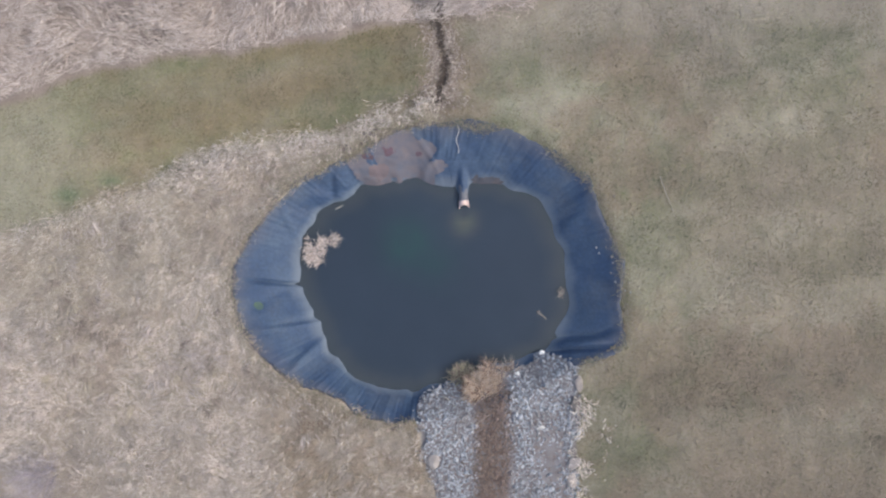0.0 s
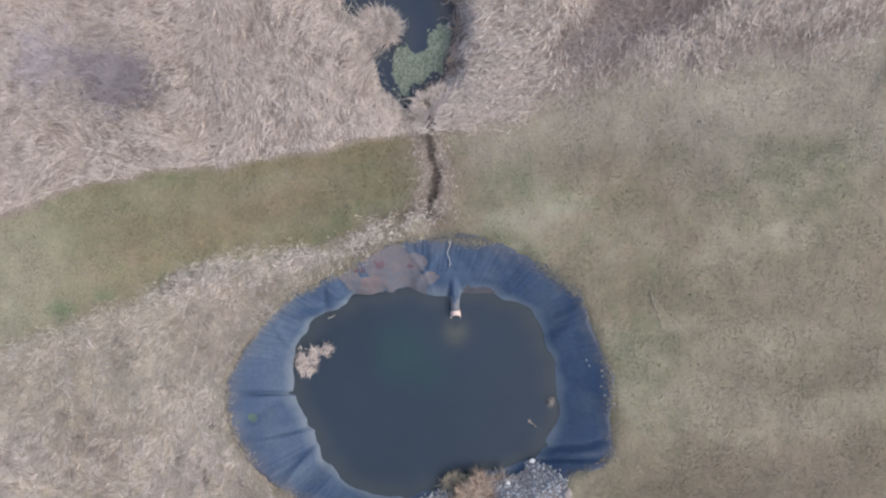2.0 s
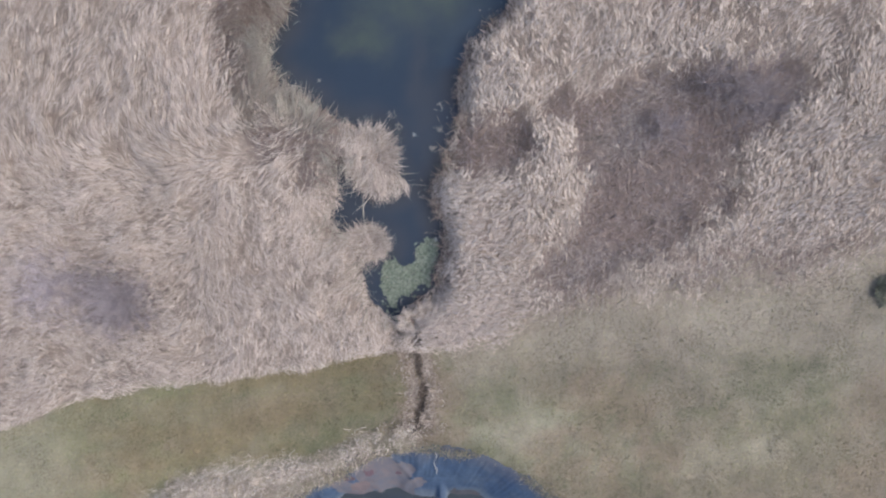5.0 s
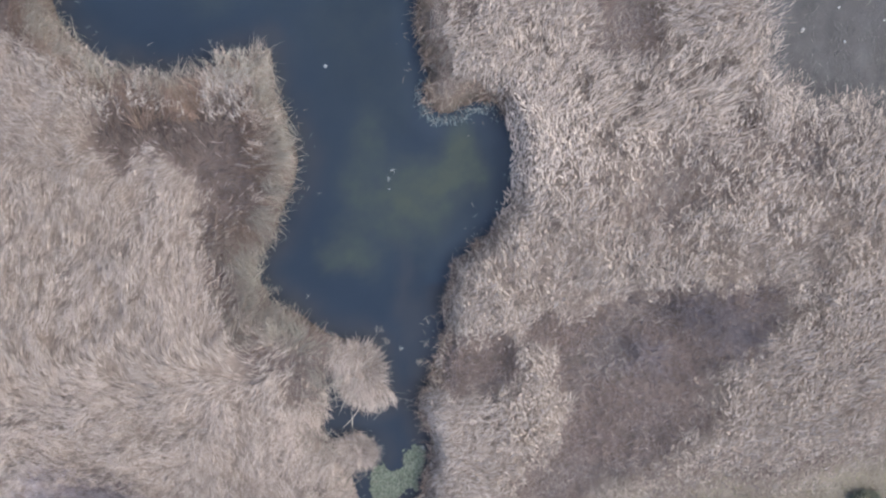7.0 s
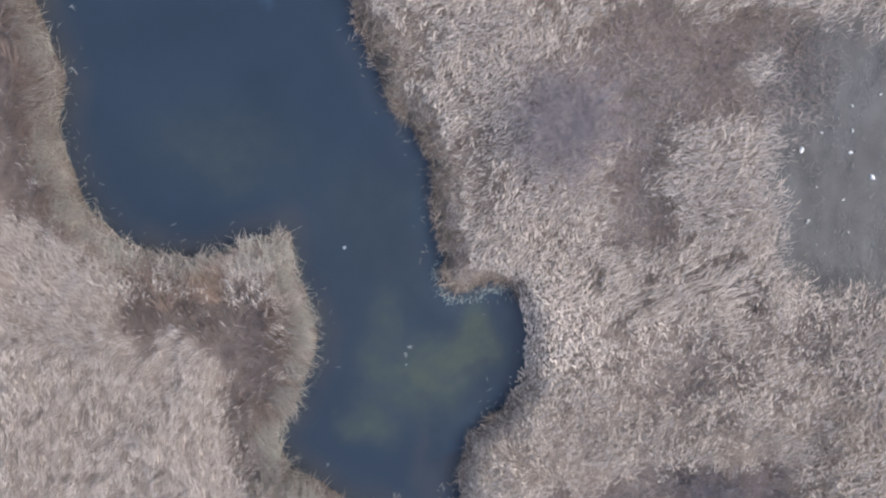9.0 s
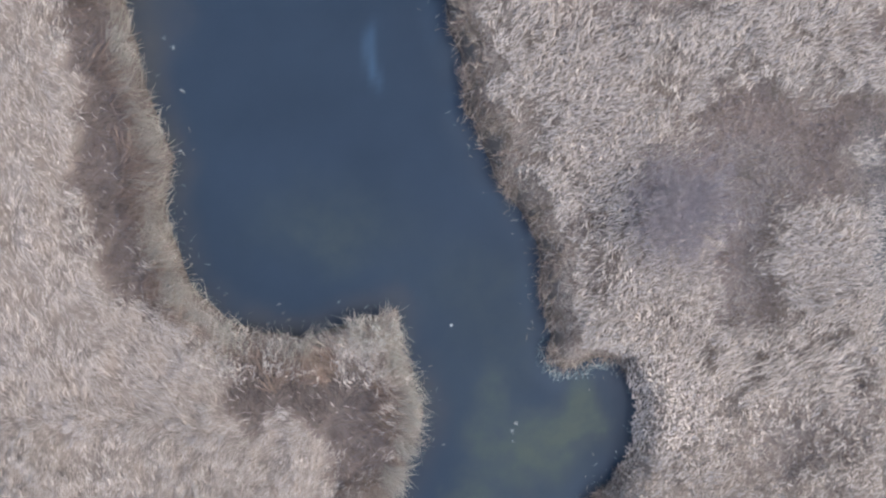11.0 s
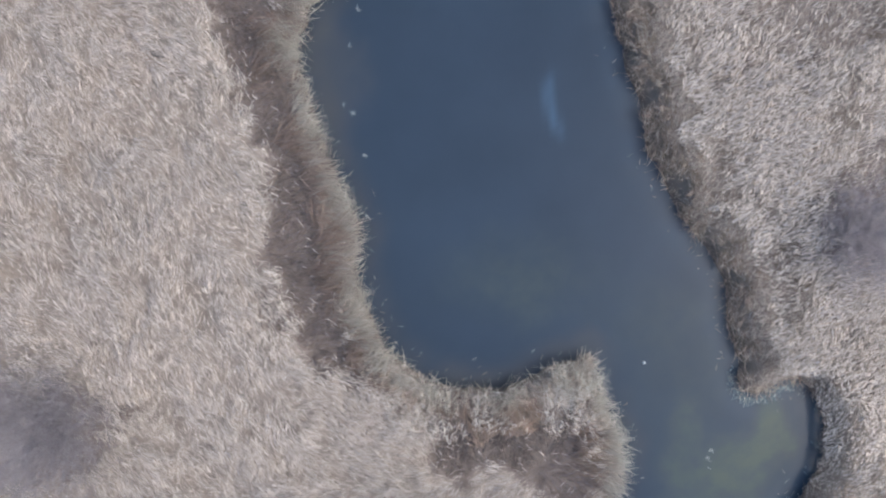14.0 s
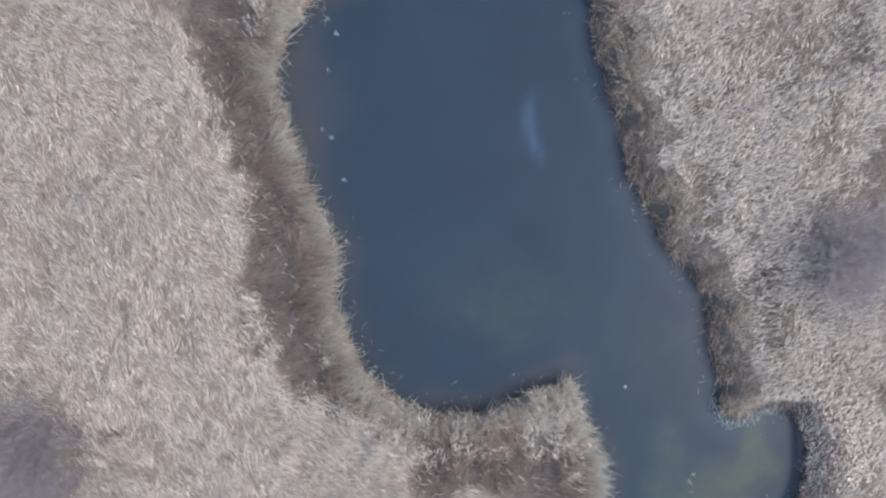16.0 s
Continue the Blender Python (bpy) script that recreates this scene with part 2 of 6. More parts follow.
# ---- the plan ----
WATER_Z, POND_Z = -0.5, -0.8
WEST_SHORE = [(-1.0, 10.0), (-1.5, 10.5), (-1.9, 11.1), (-2.1, 11.8), (-1.6, 12.2), (-1.3, 12.8), (-1.8, 13.5), (-2.8, 13.35), (-3.25, 13.5), (-3.2, 14.4),
              (-3.2, 15.5), (-2.6, 15.1), (-2.1, 14.5), (-1.1, 14.5), (-0.55, 15.05), (-1.1, 15.9), (-1.3, 16.7), (-1.9, 17.2), (-2.9, 17.45), (-4.1, 18.1),
              (-5.1, 18.6), (-5.5, 20.0), (-4.8, 21.1), (-4.2, 22.4), (-4.0, 23.5),
              (-4.2, 25.0), (-4.7, 26.5), (-4.9, 27.9), (-6.1, 27.5), (-8.5, 26.8), (-10.6, 27.3), (-11.6, 27.8), (-12.7, 29.1),
              (-13.2, 31.3), (-13.0, 33.5), (-13.5, 34.8), (-14.0, 37.5), (-14.4, 39.6), (-13.0, 41.8), (-11.0, 44.0), (-10.0, 52.0)]
EAST_SHORE = [(-4.0, 52.0), (-3.8, 44.0), (-3.4, 40.0), (-2.8, 36.6), (-2.4, 34.8), (-1.4, 32.4), (-0.2, 30.4), (0.3, 28.0), (0.5, 26.3),
              (0.7, 25.6), (1.4, 25.3), (2.7, 25.6), (3.5, 25.0), (3.75, 23.6), (3.5, 22.1), (2.9, 21.1), (2.0, 20.5), (1.45, 20.0),
              (1.15, 19.0), (0.95, 18.1), (1.0, 17.3), (0.65, 16.5), (0.5, 15.6), (0.25, 15.0), (0.25, 14.2), (0.45, 13.4), (0.55, 12.7), (0.45, 11.8), (0.2, 11.3), (-0.2, 10.9)]
SHORE = np.vstack([spline(WEST_SHORE, False, 8), spline(EAST_SHORE, False, 8)])
SHORE = SHORE + 0.34 * np.stack([field(SHORE[:, 0], SHORE[:, 1], 0.55, 201) - 0.5, field(SHORE[:, 0], SHORE[:, 1], 0.55, 207) - 0.5], 1)
DIVIDE = np.array([(-40, -0.1), (10, -0.15), (13, -0.6), (16.5, 0.1), (20, -1.2), (25, -1.5), (30, -6), (40, -8), (60, -7)])
RIM = [(-0.6, 5.2), (0.4, 5.1), (1.8, 4.9), (2.9, 4.6), (4.2, 3.7), (5.0, 3.0), (5.5, 2.0), (5.8, 1.2), (6.0, 0.2), (6.1, -1.0), (6.1, -2.2),
       (5.6, -2.8), (4.8, -3.2), (3.2, -4.1), (1.0, -4.9), (-1.0, -5.2), (-1.7, -5.3), (-2.7, -5.0), (-3.7, -4.5), (-4.7, -4.1), (-5.9, -3.4),
       (-6.7, -2.5), (-7.2, -1.7), (-7.4, -0.6), (-7.3, 0.4), (-6.6, 1.6), (-5.7, 2.7), (-4.6, 3.4), (-3.0, 4.2), (-1.8, 4.9)]
POND_EDGE = [(-1.1, 3.5), (0.0, 3.1), (1.3, 3.3), (2.5, 3.0), (3.3, 2.6), (3.9, 1.7), (4.2, 0.6), (4.4, -0.5), (4.3, -1.6), (3.8, -2.5), (2.9, -3.1),
             (1.9, -3.4), (0.2, -3.9), (-0.6, -4.2), (-1.8, -4.3), (-3.0, -3.9), (-4.0, -3.2), (-4.4, -2.4), (-4.8, -1.4), (-5.2, -0.4), (-5.3, 0.6),
             (-5.1, 1.4), (-4.7, 2.0), (-3.7, 2.6), (-2.7, 3.2), (-1.8, 3.3)]
HEART = (-0.6, -0.5)


def polar(points):
    line = spline(points, True, 6) - np.array(HEART)
    th, r = np.arctan2(line[:, 1], line[:, 0]), np.hypot(line[:, 0], line[:, 1])
    order = np.argsort(th)
    return th[order], r[order]


RIM_TH, RIM_R = polar(RIM)
EDGE_TH, EDGE_R = polar(POND_EDGE)
EDGE_R = EDGE_R + 0.26 * (field(4 * np.cos(EDGE_TH), 4 * np.sin(EDGE_TH), 0.45, 77) - 0.5) + 0.12 * (field(4 * np.cos(EDGE_TH), 4 * np.sin(EDGE_TH), 0.2, 79) - 0.5)
rim_at = lambda th: np.interp(th, RIM_TH, RIM_R, period=2 * math.pi)
edge_at = lambda th: np.interp(th, EDGE_TH, EDGE_R, period=2 * math.pi)

BAND_TOP = np.array([(-32, 2.5), (-16, 5.9), (-12.6, 6.9), (-9.6, 7.4), (-6.5, 7.9), (-3.5, 8.4), (-1.1, 8.8), (0, 8.9)])
BAND_LOW = np.array([(-32, -3), (-15.6, 1.3), (-12.3, 2.3), (-8.4, 4.1), (-5, 4.8), (-2.7, 5.2), (-0.5, 5.8), (0, 5.8)])
TURF_TOP = np.array([(0, 8.9), (1.5, 9.1), (3.3, 9.7), (6.3, 10.6), (9.3, 11.1), (12.3, 11.5), (16.6, 12.4), (32, 14.5)])
DITCH = spline([(-0.95, 10.4), (-0.6, 9.7), (-0.35, 9.35), (-0.4, 8.9), (-0.2, 8.5), (-0.22, 8.1), (-0.02, 7.6), (-0.1, 7.2), (-0.06, 6.9), (-0.25, 6.5), (-0.2, 6.2), (-0.4, 5.9), (-0.15, 5.3)], False, 4)
# Hollows where the reeds stand thin and brown growth shows: centre, half-widths.
HOLLOWS = [(-11.2, 10.8, 1.3, 1.0), (5.0, 31.5, 1.3, 1.3), (-24.8, 27.2, 2.2, 1.9), (13.2, 37.4, 1.4, 0.8)]
# Larger ones by their outlines, and the islands of pale reeds in them.
HOLLOW_BEDS = [
    [(4.28, 17.75), (4.87, 18.05), (6.15, 17.75), (7.12, 18.33), (7.89, 18.91), (8.87, 18.7), (9.63, 19.2), (10.8, 18.9), (12.35, 18.7), (13.1, 19.0), (13.3, 18.2), (12.57, 17.6),
     (12.0, 16.65), (11.26, 16.06), (10.5, 15.5), (10.9, 14.5), (9.75, 13.9), (9.2, 13.1), (9.4, 12.3), (8.2, 12.2), (7.0, 11.9), (6.4, 11.1), (4.4, 11.3), (3.9, 11.9),
     (4.4, 12.5), (5.2, 13.0), (6.0, 14.1), (5.8, 15.1), (5.3, 16.1), (5.1, 16.9), (4.4, 16.9)],
    [(1.3, 16.9), (2.2, 17.25), (3.8, 17.0), (3.9, 16.3), (3.6, 15.7), (3.0, 15.3), (2.2, 15.1), (1.3, 15.5)],
    [(5.8, 34.4), (6.6, 35.3), (8.3, 35.4), (8.7, 34.7), (9.3, 34.6), (10.4, 35.1), (12.0, 34.9), (13.1, 34.1), (13.2, 33.1), (12.6, 32.0), (12.3, 31.4), (11.1, 31.8), (9.75, 31.7),
     (8.4, 31.4), (8.0, 30.3), (7.6, 29.1), (8.6, 28.4), (8.6, 27.3), (7.7, 26.9), (6.5, 27.3), (6.4, 28.7), (6.5, 30.1), (6.6, 31.1), (6.4, 32.0), (5.6, 33.2)]]
PALE_ISLES = [(11.6, 33.15, 1.0, 0.55), (7.8, 11.4, 1.3, 0.75)]
# Fainter ones, where some pale reeds still stand.
FAINT = [(11.6, 24.5, 0.8, 1.1), (14.3, 19.4, 0.8, 0.7), (9.6, 23.2, 0.8, 0.8), (3.0, 38.8, 3.2, 1.3), (9.5, 22.8, 2.4, 1.6), (13.8, 23.9, 1.2, 1.0), (10.4, 12.2, 1.6, 0.9), (5.0, 10.7, 1.6, 0.7), (1.8, 29.5, 0.8, 1.6), (7.0, 33.2, 2.2, 1.2), (13.0, 33.0, 1.6, 1.8)]
BROWN_BANDS = [spline([(-10.0, 25.3), (-8.2, 25.0), (-6.8, 23.8), (-6.4, 21.5), (-6.2, 19.5), (-5.9, 18.2), (-5.2, 17.1), (-4.2, 16.4)], False, 5),
               spline([(-14.45, 29.3), (-14.8, 30.6), (-14.9, 32.8), (-14.8, 34.8), (-15.1, 36.7), (-15.6, 38.7), (-16.4, 41.5), (-17.2, 45.0)], False, 5)]


def hollow(x, y):
    """How thin the reeds are, from 0 to 1."""
    wob = 1.1 * (lumps(x, y, 1.9, 21) - 0.5) + 1.1 * (lumps(x, y, 0.6, 24) - 0.5)
    h = np.zeros(np.shape(x))
    for cx, cy, rx, ry in HOLLOWS:
        h = np.maximum(h, 1 - step(0.5, 1.4, np.hypot((x - cx) / rx, (y - cy) / ry) + wob))
    for line in HOLLOW_BEDS:
        d = signed(x, y, np.array(line)).reshape(np.shape(x))
        h = np.maximum(h, 1 - step(-0.5, 0.42, 0.7 * wob - d - 0.18 + 0.55 * (field(x, y, 0.25, 26) - 0.5)))
    for cx, cy, rx, ry in FAINT:
        h = np.maximum(h, 0.5 * (1 - step(0.4, 1.4, np.hypot((x - cx) / rx, (y - cy) / ry) + wob)))
    verge = np.exp(-((y - np.interp(x, *TURF_TOP.T) - 0.7 + 0.8 * wob) / 0.8) ** 2) * step(2.6, 4.4, x)
    h = np.maximum(h, 0.55 * verge)
    for cx, cy, rx, ry in PALE_ISLES:
        h = h * step(0.6, 1.2, np.hypot((x - cx) / rx, (y - cy) / ry) + 0.6 * wob)
    for line, half in zip(BROWN_BANDS, (1.45, 1.5)):
        h = np.maximum(h, (0.72 + 0.28 * step(19.5, 23.0, y)) * (1 - step(0.5, 1.25, to_line(x, y, line).reshape(np.shape(x)) / half + wob)))
    return h


MUD_FLAT = np.array([(12.1, 34.4), (11.8, 33.1), (11.9, 30.3), (12.3, 28.3), (12.7, 26.8), (13.2, 25.3), (15.3, 25.0), (16.6, 25.2), (20, 25.5), (23, 28), (23, 33), (19, 35.5)])


def mud(x, y):
    """The wet mud flat on the east side."""
    w = 0.7 * (lumps(x, y, 2.2, 31) - 0.5) + 0.5 * (lumps(x, y, 0.6, 32) - 0.5)
    return 1 - step(-0.9, 0.9, 1.9 * w - signed(x, y, MUD_FLAT).reshape(np.shape(x)))


SPILL_OUT = np.array([(-1.15, -4.6), (-0.3, -4.15), (0.6, -4.0), (1.4, -3.75), (2.2, -3.45), (3.0, -3.2), (3.9, -2.85), (4.6, -3.4), (4.65, -5.0), (4.45, -6.5), (4.4, -12), (-0.1, -12), (-0.35, -7.6), (-0.95, -5.6)])


def cover(x, y):
    """The kinds of ground: masks of green band, turf, rank dry grass, west and east reeds."""
    wob = 0.7 * (lumps(x, y, 1.8, 5) - 0.5)
    top, low, turf_top = np.interp(x, *BAND_TOP.T), np.interp(x, *BAND_LOW.T), np.interp(x, *TURF_TOP.T)
    west = 1 - step(-0.3, 0.3, x - np.interp(y, *DIVIDE.T) + 0.3 * wob)
    band = west * step(-0.5, 0.5, y - low + 1.5 * wob) * (1 - step(-0.2, 0.2, y - top + wob))
    reed_w = west * step(-0.2, 0.2, y - top + wob)
    reed_e = (1 - west) * step(-0.5 - 0.05 * np.clip(x, 0, 9), 0.7 + 0.1 * np.clip(x, 0, 9), y - turf_top + 2.4 * wob)
    rank = np.clip(west * (1 - step(-0.5, 0.5, y - low + 1.5 * wob)) + (1 - west) * (1 - step(-0.5, 0.9, x + wob)) * (1 - step(-4.2, -3.4, y)), 0, 1)
    turf = np.clip(1 - band - reed_w - reed_e - rank, 0, 1)
    return band, turf, rank, reed_w, reed_e


def ground_z(x, y):
    shape = np.shape(x)
    x, y = np.ravel(x).astype(float), np.ravel(y).astype(float)
    z = 0.10 * (lumps(x, y, 2.5, 2) - 0.5) + 0.05 * (field(x, y, 0.5, 8) - 0.5)
    near = (x > -20) & (x < 8) & (y > 8) & (y < 56)
    d = np.full(x.shape, -9.0)
    d[near] = signed(x[near], y[near], SHORE)
    z = z * step(-0.2, -1.2, d) - 0.56 * step(-1.0, 0.02, d) - 0.6 * step(0.0, 1.6, d)
    m = mud(x, y)
    z = z * (1 - 0.8 * m) - 0.12 * m
    r, th = np.hypot(x - HEART[0], y - HEART[1]), np.arctan2(y - HEART[1], x - HEART[0])
    gap = rim_at(th) - r
    z = z * step(-0.1, -0.6, gap) - 2.6 * step(0.02, 0.5, gap)
    dd = np.full(x.shape, 9.0)
    nd = (np.abs(x) < 3) & (y > 4) & (y < 12)
    dd[nd] = to_line(x[nd], y[nd], DITCH)
    wide = 0.08 + 0.2 * field(x, y, 0.4, 12)
    z -= 0.13 * (1 - step(wide * 0.5, wide * 1.4, dd)) * (gap < 0.05) * (0.25 + 0.75 * step(0.3, 0.6, field(x, y, 0.5, 13)))
    return z.reshape(shape)


def turf_tint(x, y, band):
    """Mottled turf: living green, pale straw and brown thatch in drifts and mown swaths."""
    lay = x * 0.97 + y * 0.22, -x * 0.22 + y * 0.97
    sway = lumps(lay[0] / 3.5, lay[1], 1.3, 110)
    g = step(0.36, 0.66, 0.55 * lumps(x, y, 2.6, 101) + 0.45 * lumps(x, y, 0.8, 104))
    p = step(0.42, 0.72, 0.6 * sway + 0.4 * lumps(x, y, 1.2, 113))
    b = step(0.45, 0.7, 0.6 * lumps(x, y, 3.4, 117) + 0.4 * lumps(x, y, 0.6, 119))
    far = step(5.8, 10.0, x + 2.5 * (lumps(x, y, 2.5, 180) - 0.5)) * (1 - step(4, 8, y))
    g, b = g * (1 - 0.6 * far), np.clip(b + 0.42 * far, 0, 1)
    lush = np.exp(-((np.hypot(x - HEART[0], y - HEART[1]) - 8.2) / 1.6) ** 2) * step(3.5, 5.5, x) * (0.4 + lumps(x, y, 1.1, 128))
    g = np.clip(g + 0.7 * lush, 0, 1)
    worn = step(-4.6, -6.0, y + 0.18 * (x - 9) + 1.6 * (lumps(x / 2.5, y, 1.0, 129) - 0.5)) * step(7.5, 9.5, x)
    b = np.clip(b + band * 0.9 * np.exp(-((x + 5.5) / 3.5) ** 2 - ((y - 0.2 * x - 7.7) / 0.7) ** 2), 0, 1)
    g = np.clip(g + 0.25 * band * np.where(x < -7, 1.5, 0.3), 0, 1)
    g, p, b = (g * (1 - worn))[:, None], np.clip(p + 0.5 * worn, 0, 1)[:, None], np.clip(b + 0.5 * worn, 0, 1)[:, None]
    c = np.array((0.262, 0.236, 0.188)) * (1 - g) + np.array((0.19, 0.193, 0.132)) * g
    pale = np.where(band[:, None] > 0.5, np.array((0.30, 0.265, 0.175)), np.array((0.345, 0.325, 0.265)))
    c = c * (1 - 0.5 * p) + pale * 0.5 * p
    c = c * (1 - 0.65 * b) + np.array((0.262, 0.21, 0.165)) * 0.65 * b
    fade = band * step(-11.5, -15.5, x + 2 * (lumps(x, y, 2.0, 270) - 0.5))
    c = c * (1 - 0.8 * fade[:, None]) + np.array((0.31, 0.295, 0.245)) * 0.8 * fade[:, None]
    moss = (0.7 * band * (np.exp(-((x + 11.8) / 0.55) ** 2 - ((y - 3.2) / 0.3) ** 2) + np.exp(-((x + 13.3) / 0.5) ** 2 - ((y - 2.7) / 0.25) ** 2)))[:, None]
    c = c * (1 - moss) + np.array((0.15, 0.2, 0.13)) * moss
    c = c * (1 + (0.03 * step(3, 5, y) - 0.12 * step(6.0, 8.5, y)) * (1 - band))[:, None]
    grey_edge = ((1 - band) * 0.85 * step(6.6, 10.0, y + 1.6 * (lumps(x, y, 2.0, 124) - 0.5)) * step(0.3, 1.5, x))[:, None]
    c = c * (1 - grey_edge) + (np.array((0.298, 0.265, 0.228)) * (0.84 + 0.32 * sway)[:, None]) * grey_edge
    streak = step(0.4, 0.62, 0.75 * lumps((0.98 * x + 0.2 * y) / 4.5, 0.98 * y - 0.2 * x, 0.9, 120) + 0.25 * lumps(x, y, 0.7, 122))
    k = (0.6 * band * streak * step(-14.0, -10.0, x))[:, None]
    c = c * (1 - k) + np.array((0.24, 0.193, 0.132)) * k
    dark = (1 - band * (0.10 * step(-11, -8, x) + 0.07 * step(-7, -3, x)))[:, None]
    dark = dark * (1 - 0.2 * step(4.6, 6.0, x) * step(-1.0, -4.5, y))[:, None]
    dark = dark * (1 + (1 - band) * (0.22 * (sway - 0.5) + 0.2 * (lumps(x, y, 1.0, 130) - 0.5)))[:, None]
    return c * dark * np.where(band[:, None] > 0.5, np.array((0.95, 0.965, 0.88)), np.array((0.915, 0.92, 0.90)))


# ---- ground: one sheet out to the horizon, fine where the camera passes ----
def axis(lo, hi, fine):
    a = np.arange(lo, hi + 1e-6, fine)
    out = np.array([2, 5, 10, 20, 45, 100, 220, 480, 1000, 2000.0])
    return np.concatenate([lo - out[::-1], a, hi + out])


def build_ground():
    xs, ys = axis(-29, 19, 0.15), axis(-10, 46, 0.15)
    X, Y = np.meshgrid(xs, ys)
    Z = ground_z(X, Y)
    band, turf, rank, reed_w, reed_e = cover(X.ravel(), Y.ravel())
    x, y = X.ravel(), Y.ravel()
    n2 = lumps(x, y, 0.7, 44)[:, None]
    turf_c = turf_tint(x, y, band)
    rank_c = np.array((0.36, 0.32, 0.26)) * (0.85 + 0.3 * n2)
    reed_c = np.array((0.295, 0.247, 0.215)) * (0.8 + 0.4 * n2)
    brown = np.array((0.20, 0.165, 0.15)) * (0.8 + 0.4 * n2)
    c = (band + turf)[:, None] * turf_c + rank[:, None] * rank_c + (reed_w + reed_e)[:, None] * reed_c * (1 - 0.3 * reed_e * step(22, 28, y))[:, None]
    h = (hollow(x, y) * (reed_w + reed_e))[:, None]
    c = c * (1 - h) + brown * h
    m = mud(x, y)[:, None]
    c = c * (1 - m) + np.array((0.092, 0.093, 0.100)) * (0.3 + 0.6 * n2 + 0.6 * lumps(x * 3.0, y, 1.2, 345)[:, None]) * m
    near = (x > -20) & (x < 8) & (y > 8) & (y < 56)
    d = np.full(x.shape, -9.0)
    d[near] = signed(x[near], y[near], SHORE)
    k = step(-0.7, -0.1, d)[:, None]
    c = c * (1 - k) + np.array((0.09, 0.075, 0.065)) * k
    dd = np.full(x.shape, 9.0)
    nd = (np.abs(x) < 3) & (y > 4) & (y < 12)
    dd[nd] = to_line(x[nd], y[nd], DITCH)
    k = (0.9 * (1 - step(0.04, 0.22, dd + 0.5 * (field(x, y, 0.4, 61) - 0.45))))[:, None]
    c = c * (1 - k) + np.array((0.055, 0.047, 0.04)) * k
    soil = ((1 - step(0.4, 0.9, dd + 0.5 * (field(x, y, 0.5, 63) - 0.5))) * (y < 10))[:, None] * 0.6
    c = c * (1 - soil) + np.array((0.26, 0.21, 0.17)) * soil * (1 - k) + c * soil * k
    inlane = inside(x, y, SPILL_OUT)
    c[inlane] = np.array((0.20, 0.19, 0.19)) * (0.8 + 0.4 * n2[inlane])
    nx, ny = len(xs), len(ys)
    i, j = np.meshgrid(np.arange(nx - 1), np.arange(ny - 1))
    a = (j * nx + i).ravel()
    me = grown_mesh("ground", np.stack([x, y, Z.ravel()], 1), np.stack([a, a + 1, a + nx + 1, a + nx], 1), True, cover=c, wet=np.clip(m.ravel() + 0.6 * k.ravel(), 0, 1))
    return tagged(piece("ground", me, M_GROUND), "mown turf, dry grass and marsh soil", "ground", kind="structure")


build_ground()


